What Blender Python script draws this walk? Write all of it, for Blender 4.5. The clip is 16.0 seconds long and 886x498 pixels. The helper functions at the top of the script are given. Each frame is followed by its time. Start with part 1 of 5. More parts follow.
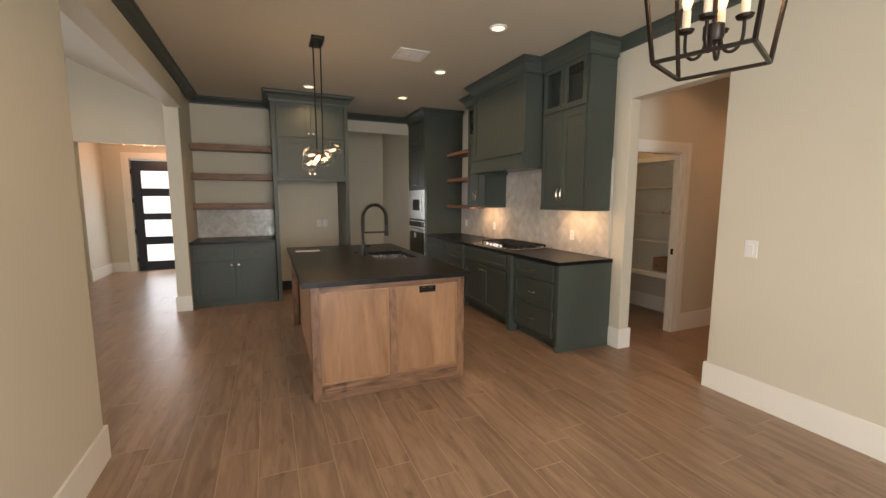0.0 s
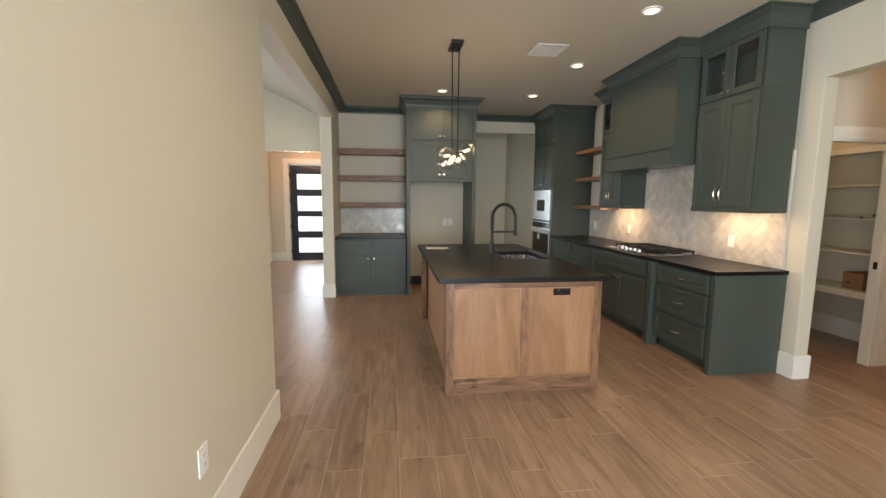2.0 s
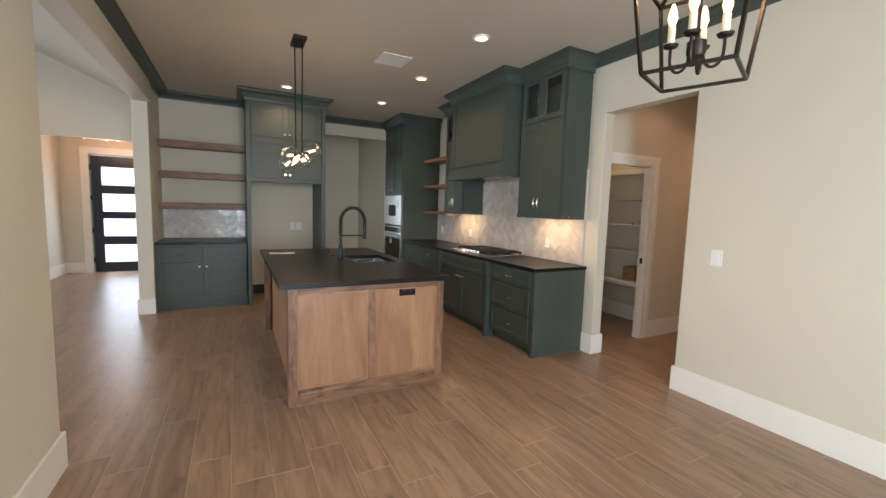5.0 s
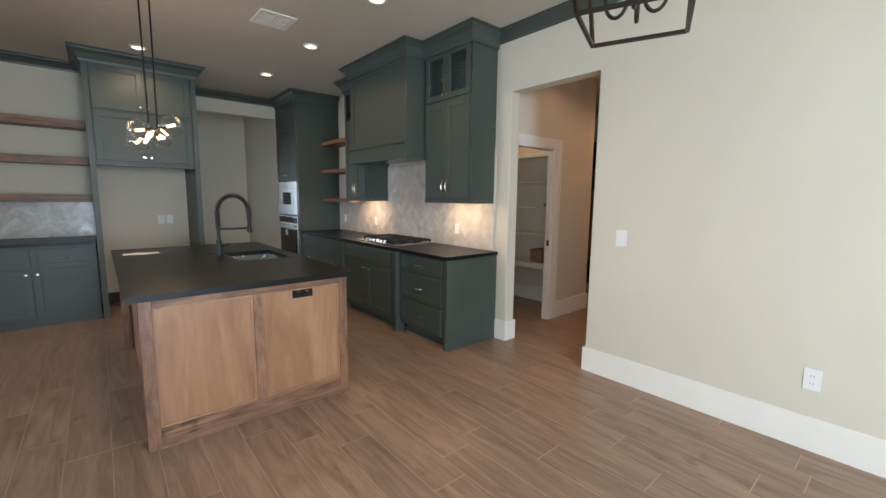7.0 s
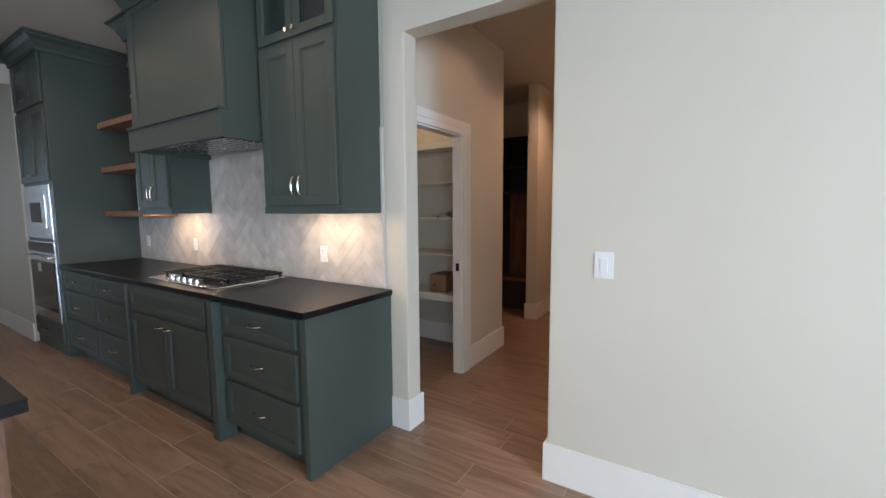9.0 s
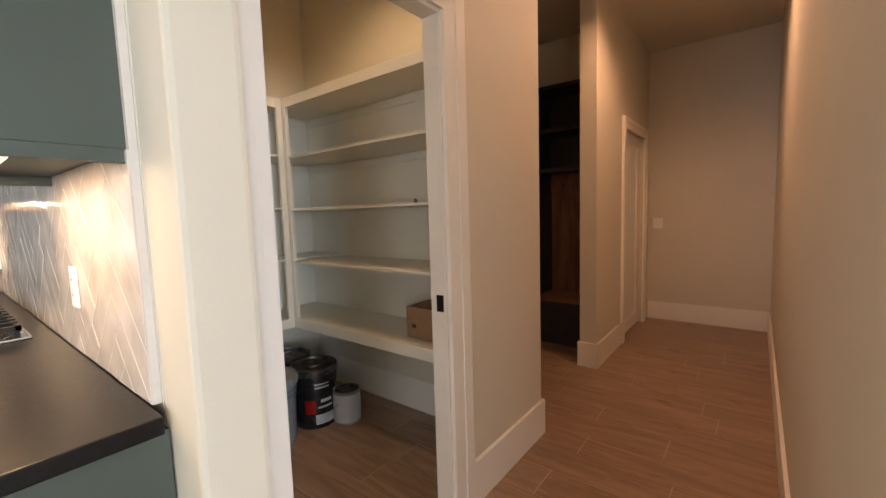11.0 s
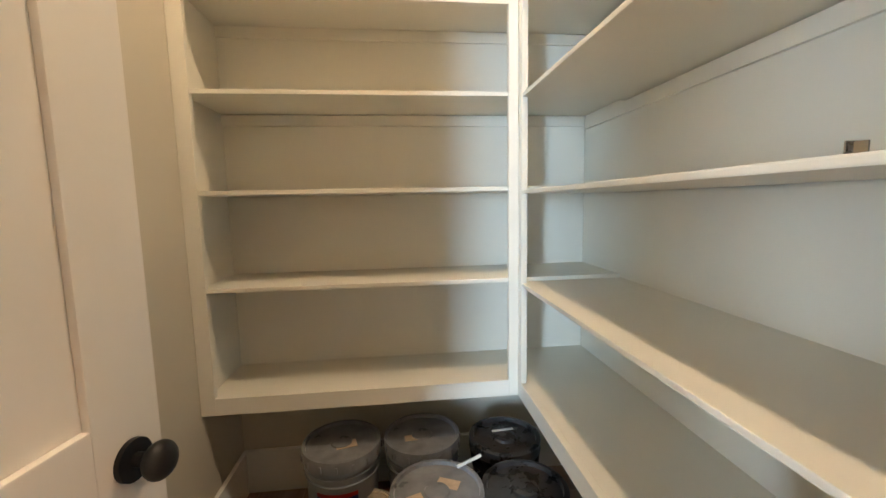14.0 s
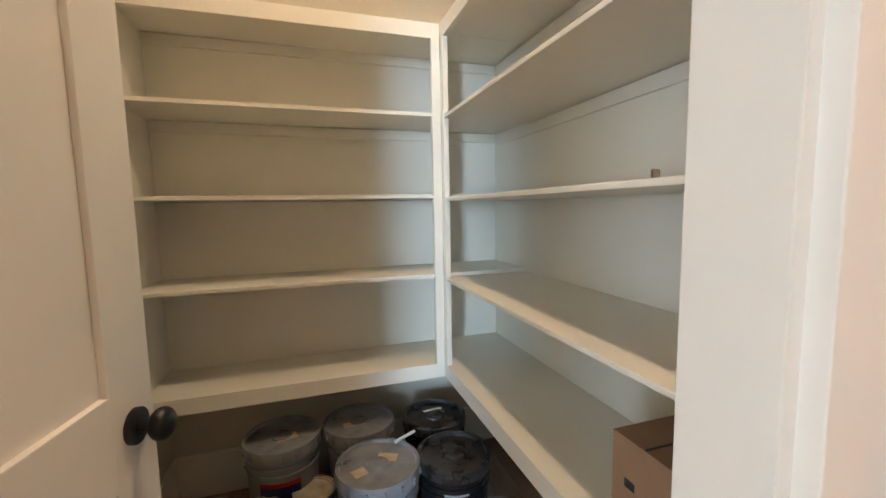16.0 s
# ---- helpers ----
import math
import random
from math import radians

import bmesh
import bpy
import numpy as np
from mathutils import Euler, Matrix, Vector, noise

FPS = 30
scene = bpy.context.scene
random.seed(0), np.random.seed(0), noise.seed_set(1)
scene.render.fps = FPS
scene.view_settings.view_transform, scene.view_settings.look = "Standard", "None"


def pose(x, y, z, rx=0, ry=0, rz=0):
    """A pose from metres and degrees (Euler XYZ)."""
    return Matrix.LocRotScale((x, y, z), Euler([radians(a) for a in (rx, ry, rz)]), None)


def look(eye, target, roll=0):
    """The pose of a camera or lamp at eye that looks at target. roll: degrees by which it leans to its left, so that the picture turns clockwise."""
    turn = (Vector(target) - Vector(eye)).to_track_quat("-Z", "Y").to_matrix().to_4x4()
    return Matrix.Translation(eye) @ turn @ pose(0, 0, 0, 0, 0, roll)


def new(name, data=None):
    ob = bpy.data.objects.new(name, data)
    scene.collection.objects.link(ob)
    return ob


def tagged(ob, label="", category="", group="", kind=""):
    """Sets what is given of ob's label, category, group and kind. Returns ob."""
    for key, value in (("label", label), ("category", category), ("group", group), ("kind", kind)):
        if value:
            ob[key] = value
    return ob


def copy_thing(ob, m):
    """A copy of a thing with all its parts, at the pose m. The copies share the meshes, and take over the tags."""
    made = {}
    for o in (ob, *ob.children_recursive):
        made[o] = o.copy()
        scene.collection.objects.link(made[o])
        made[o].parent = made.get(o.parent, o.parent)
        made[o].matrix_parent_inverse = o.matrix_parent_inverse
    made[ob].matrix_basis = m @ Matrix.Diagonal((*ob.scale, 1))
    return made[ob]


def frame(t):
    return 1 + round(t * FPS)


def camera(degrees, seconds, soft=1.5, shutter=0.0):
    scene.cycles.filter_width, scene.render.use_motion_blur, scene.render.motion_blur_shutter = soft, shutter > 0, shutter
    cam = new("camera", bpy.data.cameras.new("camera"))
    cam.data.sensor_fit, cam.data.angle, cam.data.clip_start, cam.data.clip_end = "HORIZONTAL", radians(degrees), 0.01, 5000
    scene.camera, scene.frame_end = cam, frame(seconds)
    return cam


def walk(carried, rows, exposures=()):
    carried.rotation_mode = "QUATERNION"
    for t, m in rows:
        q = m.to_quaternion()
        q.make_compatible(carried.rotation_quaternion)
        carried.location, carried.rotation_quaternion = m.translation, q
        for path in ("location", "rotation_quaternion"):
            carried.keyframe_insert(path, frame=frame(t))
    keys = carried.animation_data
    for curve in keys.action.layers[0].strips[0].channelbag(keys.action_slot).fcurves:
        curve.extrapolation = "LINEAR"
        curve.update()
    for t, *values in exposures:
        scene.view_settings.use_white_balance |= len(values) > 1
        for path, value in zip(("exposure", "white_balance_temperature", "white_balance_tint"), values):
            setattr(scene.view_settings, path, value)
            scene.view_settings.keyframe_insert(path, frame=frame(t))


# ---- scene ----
cam = camera(95.1, 16.0)
PATH = [
    (0, (0.563, 0.371, 1.518), (1.346, 2.195, 1.279), 0.1),
    (0.5, (0.463, 0.412, 1.518), (0.838, 2.356, 1.237), 0.0),
    (1, (0.375, 0.462, 1.505), (0.544, 2.426, 1.166), 0.5),
    (1.5, (0.386, 0.462, 1.499), (0.514, 2.434, 1.192), 0.6),
    (2, (0.411, 0.440, 1.499), (0.662, 2.410, 1.263), 0.4),
    (2.5, (0.463, 0.400, 1.517), (1.052, 2.304, 1.346), -0.0),
    (3, (0.534, 0.359, 1.510), (1.402, 2.155, 1.353), 0.1),
    (3.2, (0.535, 0.353, 1.510), (1.460, 2.121, 1.376), 0.5),
    (5.3, (0.483, 0.390, 1.481), (1.399, 2.154, 1.262), 2.0),
    (5.5, (0.482, 0.389, 1.485), (1.434, 2.132, 1.248), 1.8),
    (6, (0.476, 0.391, 1.483), (1.540, 2.065, 1.221), 1.5),
    (6.5, (0.500, 0.479, 1.465), (1.676, 2.075, 1.200), 1.1),
    (7, (0.693, 0.683, 1.467), (1.976, 2.197, 1.216), 0.6),
    (7.5, (0.909, 0.962, 1.442), (2.302, 2.377, 1.200), 0.5),
    (8, (1.148, 1.267, 1.408), (2.649, 2.573, 1.198), 0.4),
    (8.5, (1.482, 1.546, 1.415), (3.072, 2.745, 1.228), 0.2),
    (9, (1.810, 1.826, 1.432), (3.491, 2.892, 1.238), -0.4),
    (9.2, (1.958, 1.907, 1.413), (3.656, 2.944, 1.215), -0.8),
    (11.3, (3.751, 2.702, 1.297), (5.241, 4.023, 1.120), -2.2),
    (11.5, (3.870, 2.782, 1.297), (5.253, 4.215, 1.114), -1.9),
    (12, (4.157, 2.923, 1.300), (5.216, 4.607, 1.087), -1.4),
    (12.5, (4.324, 3.066, 1.296), (5.125, 4.881, 1.042), -1.0),
    (13, (4.420, 3.250, 1.304), (5.001, 5.143, 1.027), -1.0),
    (13.5, (4.514, 3.411, 1.295), (4.879, 5.360, 1.035), -1.2),
    (14, (4.606, 3.563, 1.308), (4.815, 5.539, 1.081), -1.1),
    (14.5, (4.624, 3.628, 1.306), (4.730, 5.617, 1.121), -1.0),
    (15, (4.596, 3.613, 1.310), (4.732, 5.603, 1.156), -0.9),
    (15.5, (4.567, 3.530, 1.325), (4.812, 5.507, 1.153), -0.8),
    (16, (4.512, 3.372, 1.306), (5.120, 5.266, 1.103), -1.0),
]
EXPOSURE = [
    (0, -0.38, 7500, 16), (0.5, -0.23, 7050, 11), (1.5, 0.07, 6600, 9), (3, -0.11, 7100, 13), (5.5, -0.15, 6200, 12), (7, -0.17, 5950, 10), (8, -0.07, 5750, 11), (9, -0.1, 5450, 11),
    (11.5, 0.72, 6600, 15), (12, 0.95, 6000, 10), (13, 1.33, 5800, 8), (14.5, 1.8, 5150, 5), (15.5, 1.78, 4950, 5), (16, 1.45, 5400, 7),
]
walk(cam, [(t, look(eye, target, roll)) for t, eye, target, roll in PATH], EXPOSURE)

# ---- world and lights ----
world = bpy.data.worlds.new("world")
scene.world = world
world.use_nodes = True
sky = world.node_tree.nodes.new("ShaderNodeTexSky")
sky.sky_type, sky.sun_disc = "NISHITA", False
sky.sun_elevation, sky.sun_rotation = radians(48), radians(150)
back = world.node_tree.nodes["Background"]
back.inputs["Strength"].default_value = 0.12
world.node_tree.links.new(sky.outputs["Color"], back.inputs["Color"])


def lamp(name, kind, m, power, color, size=0.1, size_y=None, spot=None):
    d = bpy.data.lights.new(name, kind)
    d.energy, d.color = power, color
    if kind == "AREA":
        d.size = size
        if size_y:
            d.shape, d.size_y = "RECTANGLE", size_y
        else:
            d.shape = "DISK"
    elif kind == "SUN":
        d.angle = size
    else:
        d.shadow_soft_size = size
    if spot:
        d.spot_size, d.spot_blend = radians(spot), 0.6
    ob = new(name, d)
    ob.matrix_world = m
    return ob


WARM = (1.0, 0.66, 0.36)
DAY = (0.84, 0.925, 1.0)
sun = lamp("sun", "SUN", look((0, 0, 20), (6, 9, 0)), 3.0, (1.0, 0.95, 0.86), radians(0.5))
# daylight entering by the windows behind the walker, in the living room and by the front door
lamp("window_light_south", "AREA", look((1.15, -2.45, 1.5), (1.15, 3, 1.3)), 225, (0.76, 0.89, 1.0), 1.3, 1.9)
lamp("window_light_patio", "AREA", look((-0.33, 0.0, 1.2), (4, 1.6, 1.1)), 42, DAY, 1.2, 2.1)
lamp("window_light_living", "AREA", look((-6.3, 4.5, 1.6), (0, 4.5, 1.2)), 230, (0.74, 0.86, 1.0), 5.0, 2.2)
lamp("window_light_rear", "AREA", look((1.8, 9.75, 1.5), (1.9, 5, 1.2)), 6, (0.75, 0.87, 1.0), 0.6, 1.4)
lamp("window_light_door", "AREA", look((-1.5, 10.72, 1.2), (-1.5, 5, 0.6)), 24, (0.72, 0.85, 1.0), 0.8, 1.9)

# ---- materials ----


def material(name, color, rough=0.5, metal=0.0, vary=0.08, scale=6.0, bump=0.05, fine=120.0, coat=0.0, per_piece=0.0, **more):
    m = bpy.data.materials.new(name)
    m.use_nodes = True
    t = m.node_tree
    n, l = t.nodes, t.links
    b = n["Principled BSDF"]
    b.inputs["Metallic"].default_value = metal
    b.inputs["Coat Weight"].default_value = coat
    for key, value in more.items():
        b.inputs[key.replace("_", " ")].default_value = value
    co = n.new("ShaderNodeTexCoord")
    big = n.new("ShaderNodeTexNoise")
    big.inputs["Scale"].default_value, big.inputs["Detail"].default_value = scale, 6
    small = n.new("ShaderNodeTexNoise")
    small.inputs["Scale"].default_value, small.inputs["Detail"].default_value = fine, 3
    l.new(co.outputs["Object"], big.inputs["Vector"])
    l.new(co.outputs["Object"], small.inputs["Vector"])
    ramp = n.new("ShaderNodeMapRange")
    ramp.inputs["From Min"].default_value, ramp.inputs["From Max"].default_value = 0.25, 0.75
    ramp.inputs["To Min"].default_value, ramp.inputs["To Max"].default_value = 1 - vary, 1 + vary
    l.new(big.outputs["Fac"], ramp.inputs["Value"])
    value = ramp.outputs["Result"]
    if per_piece:
        info = n.new("ShaderNodeObjectInfo")
        r2 = n.new("ShaderNodeMapRange")
        r2.inputs["To Min"].default_value, r2.inputs["To Max"].default_value = 1 - per_piece, 1 + per_piece
        l.new(info.outputs["Random"], r2.inputs["Value"])
        mul = n.new("ShaderNodeMath")
        mul.operation = "MULTIPLY"
        l.new(value, mul.inputs[0])
        l.new(r2.outputs["Result"], mul.inputs[1])
        value = mul.outputs["Value"]
    mix = n.new("ShaderNodeVectorMath")
    mix.operation = "SCALE"
    mix.inputs[0].default_value = color
    l.new(value, mix.inputs["Scale"])
    l.new(mix.outputs["Vector"], b.inputs["Base Color"])
    rr = n.new("ShaderNodeMapRange")
    rr.inputs["To Min"].default_value, rr.inputs["To Max"].default_value = max(0.02, rough - 0.08), min(1, rough + 0.08)
    l.new(big.outputs["Fac"], rr.inputs["Value"])
    l.new(rr.outputs["Result"], b.inputs["Roughness"])
    if bump:
        bp = n.new("ShaderNodeBump")
        bp.inputs["Strength"].default_value, bp.inputs["Distance"].default_value = bump, 0.004
        l.new(small.outputs["Fac"], bp.inputs["Height"])
        l.new(bp.outputs["Normal"], b.inputs["Normal"])
    return m


def wood(name, dark, light, rough=0.45, along=(1, 12, 12), scale=1.6, per_piece=0.0, bump=0.08, knots=0.0):
    m = bpy.data.materials.new(name)
    m.use_nodes = True
    t = m.node_tree
    n, l = t.nodes, t.links
    b = n["Principled BSDF"]
    co = n.new("ShaderNodeTexCoord")
    mp = n.new("ShaderNodeMapping")
    mp.inputs["Scale"].default_value = along
    l.new(co.outputs["Object"], mp.inputs["Vector"])
    vec = mp.outputs["Vector"]
    info = n.new("ShaderNodeObjectInfo")
    if per_piece:
        add = n.new("ShaderNodeVectorMath")
        add.operation = "MULTIPLY_ADD"
        add.inputs[1].default_value = (1, 1, 1)
        sc = n.new("ShaderNodeMath")
        sc.operation = "MULTIPLY"
        sc.inputs[1].default_value = 50
        l.new(info.outputs["Random"], sc.inputs[0])
        l.new(vec, add.inputs[0])
        l.new(sc.outputs["Value"], add.inputs[2])
        vec = add.outputs["Vector"]
    grain = n.new("ShaderNodeTexNoise")
    grain.inputs["Scale"].default_value, grain.inputs["Detail"].default_value, grain.inputs["Distortion"].default_value = scale, 8, 1.2
    l.new(vec, grain.inputs["Vector"])
    fine = n.new("ShaderNodeTexNoise")
    fine.inputs["Scale"].default_value, fine.inputs["Detail"].default_value = scale * 7, 4
    l.new(vec, fine.inputs["Vector"])
    ramp = n.new("ShaderNodeValToRGB")
    ramp.color_ramp.elements[0].position, ramp.color_ramp.elements[1].position = 0.3, 0.68
    ramp.color_ramp.elements[0].color, ramp.color_ramp.elements[1].color = (*dark, 1), (*light, 1)
    mixf = n.new("ShaderNodeMath")
    mixf.operation = "MULTIPLY_ADD"
    mixf.inputs[1].default_value, mixf.inputs[2].default_value = 0.25, -0.12
    l.new(fine.outputs["Fac"], mixf.inputs[0])
    addf = n.new("ShaderNodeMath")
    l.new(grain.outputs["Fac"], addf.inputs[0])
    l.new(mixf.outputs["Value"], addf.inputs[1])
    l.new(addf.outputs["Value"], ramp.inputs["Fac"])
    out = ramp.outputs["Color"]
    if knots:
        squash = n.new("ShaderNodeVectorMath")
        squash.operation = "MULTIPLY"
        squash.inputs[1].default_value = [0.55 if a > 2 else 2.4 for a in along]
        l.new(vec, squash.inputs[0])
        spot = n.new("ShaderNodeTexNoise")
        spot.inputs["Scale"].default_value, spot.inputs["Detail"].default_value = scale * 1.1, 3
        l.new(squash.outputs["Vector"], spot.inputs["Vector"])
        cut = n.new("ShaderNodeMapRange")
        cut.inputs["From Min"].default_value, cut.inputs["From Max"].default_value = 0.64, 0.76
        cut.inputs["To Min"].default_value, cut.inputs["To Max"].default_value = 1.0, 1.0 - knots
        l.new(spot.outputs["Fac"], cut.inputs["Value"])
        dim = n.new("ShaderNodeVectorMath")
        dim.operation = "SCALE"
        l.new(out, dim.inputs[0])
        l.new(cut.outputs["Result"], dim.inputs["Scale"])
        out = dim.outputs["Vector"]
    if per_piece:
        r2 = n.new("ShaderNodeMapRange")
        r2.inputs["To Min"].default_value, r2.inputs["To Max"].default_value = 1 - per_piece, 1 + per_piece
        l.new(info.outputs["Random"], r2.inputs["Value"])
        v = n.new("ShaderNodeVectorMath")
        v.operation = "SCALE"
        l.new(out, v.inputs[0])
        l.new(r2.outputs["Result"], v.inputs["Scale"])
        out = v.outputs["Vector"]
    l.new(out, b.inputs["Base Color"])
    rr = n.new("ShaderNodeMapRange")
    rr.inputs["To Min"].default_value, rr.inputs["To Max"].default_value = rough - 0.1, rough + 0.12
    l.new(grain.outputs["Fac"], rr.inputs["Value"])
    l.new(rr.outputs["Result"], b.inputs["Roughness"])
    bp = n.new("ShaderNodeBump")
    bp.inputs["Strength"].default_value, bp.inputs["Distance"].default_value = bump, 0.003
    l.new(addf.outputs["Value"], bp.inputs["Height"])
    l.new(bp.outputs["Normal"], b.inputs["Normal"])
    return m


def glow(name, color, strength):
    m = bpy.data.materials.new(name)
    m.use_nodes = True
    b = m.node_tree.nodes["Principled BSDF"]
    b.inputs["Base Color"].default_value = (0.8, 0.8, 0.8, 1)
    b.inputs["Emission Color"].default_value = (*color, 1)
    b.inputs["Emission Strength"].default_value = strength
    return m


def glass(name, color=(1, 1, 1), rough=0.0, ior=1.45):
    m = bpy.data.materials.new(name)
    m.use_nodes = True
    b = m.node_tree.nodes["Principled BSDF"]
    b.inputs["Base Color"].default_value = (*color, 1)
    b.inputs["Roughness"].default_value, b.inputs["IOR"].default_value = rough, ior
    b.inputs["Transmission Weight"].default_value = 1
    return m


WALL = material("wall_paint", (0.64, 0.595, 0.485), 0.6, vary=0.025, scale=1.5, bump=0.12, fine=260)
CEIL = material("ceiling_paint", (0.56, 0.515, 0.43), 0.8, vary=0.02, scale=1.2, bump=0.12, fine=200)
TRIM = material("trim_paint", (0.82, 0.79, 0.72), 0.35, vary=0.02, scale=4, bump=0.02)
SHELF = material("shelf_paint", (0.78, 0.755, 0.655), 0.4, vary=0.03, scale=3, bump=0.03)
GREEN = material("green_cabinet_paint", (0.056, 0.070, 0.059), 0.44, vary=0.07, scale=2.5, bump=0.015, fine=60)
STONE = material("black_granite", (0.006, 0.0055, 0.006), 0.34, vary=0.5, scale=90, bump=0.04, fine=300, Specular_IOR_Level=0.3)
STEEL = material("brushed_steel", (0.6, 0.6, 0.6), 0.25, 1.0, vary=0.06, scale=30, bump=0.02)
NICKEL = material("satin_nickel", (0.75, 0.66, 0.52), 0.22, 1.0, vary=0.05, bump=0)
BLACK = material("black_metal", (0.012, 0.012, 0.012), 0.38, 0.3, vary=0.2, scale=20, bump=0.04)
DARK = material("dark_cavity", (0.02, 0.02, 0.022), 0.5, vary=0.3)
GLOSSBLACK = material("black_glass", (0.01, 0.01, 0.012), 0.06, vary=0.1, bump=0)
TILE = material("glazed_tile", (0.56, 0.51, 0.45), 0.14, vary=0.16, scale=9, bump=0.3, fine=14, per_piece=0.10)
PEARL = material("pearly_glazed_tile", (0.62, 0.60, 0.56), 0.07, vary=0.15, scale=20, bump=0.6, fine=22, per_piece=0.12)
FLOORGROUT = material("floor_grout", (0.455, 0.34, 0.25), 0.85, vary=0.12, scale=5, bump=0.2)
GROUT = material("grout", (0.60, 0.55, 0.49), 0.85, vary=0.05, scale=40, bump=0.2)
WHITEPL = material("white_plastic", (0.8, 0.79, 0.76), 0.35, vary=0.02, bump=0)
BRONZE = material("dark_bronze", (0.03, 0.022, 0.018), 0.4, 0.7, vary=0.2, scale=30, bump=0.04)
DOORBLUE = material("dark_door_paint", (0.018, 0.022, 0.035), 0.35, vary=0.1, scale=8, bump=0.03)
FLOORW = wood("wood_look_plank", (0.195, 0.121, 0.078), (0.345, 0.228, 0.154), 0.33, (9, 1.0, 9), 1.5, 0.06, 0.05, knots=0.45)
ALDER = wood("stained_alder_panel", (0.27, 0.135, 0.068), (0.43, 0.235, 0.125), 0.4, (4, 4, 0.7), 1.4, 0.05, 0.03)
KNOTTY = wood("knotty_alder_stile", (0.085, 0.040, 0.024), (0.29, 0.15, 0.082), 0.42, (10, 10, 2.2), 1.5, 0.10, 0.08, knots=0.5)
KNOTTY_RAIL = wood("knotty_alder_rail", (0.085, 0.040, 0.024), (0.31, 0.165, 0.092), 0.42, (1.6, 14, 14), 1.5, 0.10, 0.08, knots=0.6)
SHELFWOOD = wood("stained_shelf_wood", (0.10, 0.050, 0.028), (0.29, 0.155, 0.088), 0.45, (1.2, 9, 9), 2.0, 0.12, 0.08, knots=0.4)
LOCKERWOOD = wood("locker_wood", (0.12, 0.055, 0.03), (0.26, 0.13, 0.07), 0.5, (6, 6, 1), 1.5)
CLEAR = glass("clear_glass")
PANE = glass("window_glass")
SMOKE = glass("cabinet_glass", (0.75, 0.78, 0.76))
GLOBE = glass("thin_globe_glass", ior=1.45)
BULB = glow("bulb_glow", (1.0, 0.50, 0.18), 3.5)
CANGLOW = glow("recessed_lens_glow", (1.0, 0.72, 0.42), 3.5)
STRIPGLOW = glow("under_cabinet_strip_glow", (1.0, 0.72, 0.42), 1.6)
CREAM = material("candle_sleeve", (0.75, 0.66, 0.5), 0.5, bump=0)
GREYPL = material("grey_pail_plastic", (0.20, 0.215, 0.235), 0.42, vary=0.1, scale=9, bump=0.04)
GREYDUST = material("dusty_grey_lid", (0.22, 0.225, 0.235), 0.3, vary=0.35, scale=14, bump=0.1, fine=60)
BLACKPL = material("black_pail_plastic", (0.012, 0.012, 0.013), 0.25, vary=0.3, scale=20, bump=0.02)
BLACKDUST = material("dusty_black_lid", (0.03, 0.028, 0.027), 0.28, vary=0.8, scale=18, bump=0.1, fine=80)
PAINTCAN = material("dull_can_steel", (0.34, 0.31, 0.26), 0.4, 0.6, vary=0.25, scale=16, bump=0.05)
DRIED = material("dried_paint_lid", (0.36, 0.30, 0.21), 0.6, vary=0.35, scale=24, bump=0.3, fine=50)
PAPERW = material("white_label_paper", (0.72, 0.72, 0.7), 0.55, vary=0.06, scale=25, bump=0)
PAPERB = material("dark_label_paper", (0.05, 0.035, 0.03), 0.5, vary=0.3, scale=25, bump=0)
REDP = material("red_label", (0.45, 0.015, 0.012), 0.4, vary=0.1, bump=0)
BLUEP = material("blue_label", (0.02, 0.03, 0.12), 0.4, vary=0.2, bump=0)
TAN = material("masking_tape", (0.58, 0.44, 0.30), 0.7, vary=0.15, scale=40)
CARD = material("brown_cardboard", (0.30, 0.18, 0.10), 0.8, vary=0.1, scale=12, bump=0.08)
GRASS = material("grass", (0.07, 0.10, 0.035), 0.9, vary=0.4, scale=0.6, bump=0.3, fine=30)
FOAM = material("clear_bag_plastic", (0.8, 0.8, 0.8), 0.15, vary=0.1, scale=30, bump=0.6, fine=40, Transmission_Weight=0.7)

# ---- building helpers ----


def quad_box(bm, lo, hi):
    x0, y0, z0 = lo
    x1, y1, z1 = hi
    v = [bm.verts.new(p) for p in ((x0, y0, z0), (x1, y0, z0), (x1, y1, z0), (x0, y1, z0), (x0, y0, z1), (x1, y0, z1), (x1, y1, z1), (x0, y1, z1))]
    for f in ((3, 2, 1, 0), (4, 5, 6, 7), (0, 1, 5, 4), (1, 2, 6, 5), (2, 3, 7, 6), (3, 0, 4, 7)):
        bm.faces.new([v[i] for i in f])


def boxes(*pairs, bevel=0.0):
    bm = bmesh.new()
    for lo, hi in pairs:
        lo, hi = [min(a, b) for a, b in zip(lo, hi)], [max(a, b) for a, b in zip(lo, hi)]
        quad_box(bm, lo, hi)
    if bevel:
        bmesh.ops.bevel(bm, geom=list(bm.edges), offset=bevel, segments=2, profile=0.7, affect="EDGES")
    return bm


def origin_of(ob):
    p = Vector(ob.location)
    while ob.parent:
        ob = ob.parent
        p += ob.location
    return p


def mesh_of(name, bm, mat, smooth=False):
    bmesh.ops.recalc_face_normals(bm, faces=bm.faces)
    me = bpy.data.meshes.new(name)
    bm.to_mesh(me)
    bm.free()
    me.materials.append(mat)
    if smooth:
        for p in me.polygons:
            p.use_smooth = True
        me.set_sharp_from_angle(angle=radians(35))
    return me


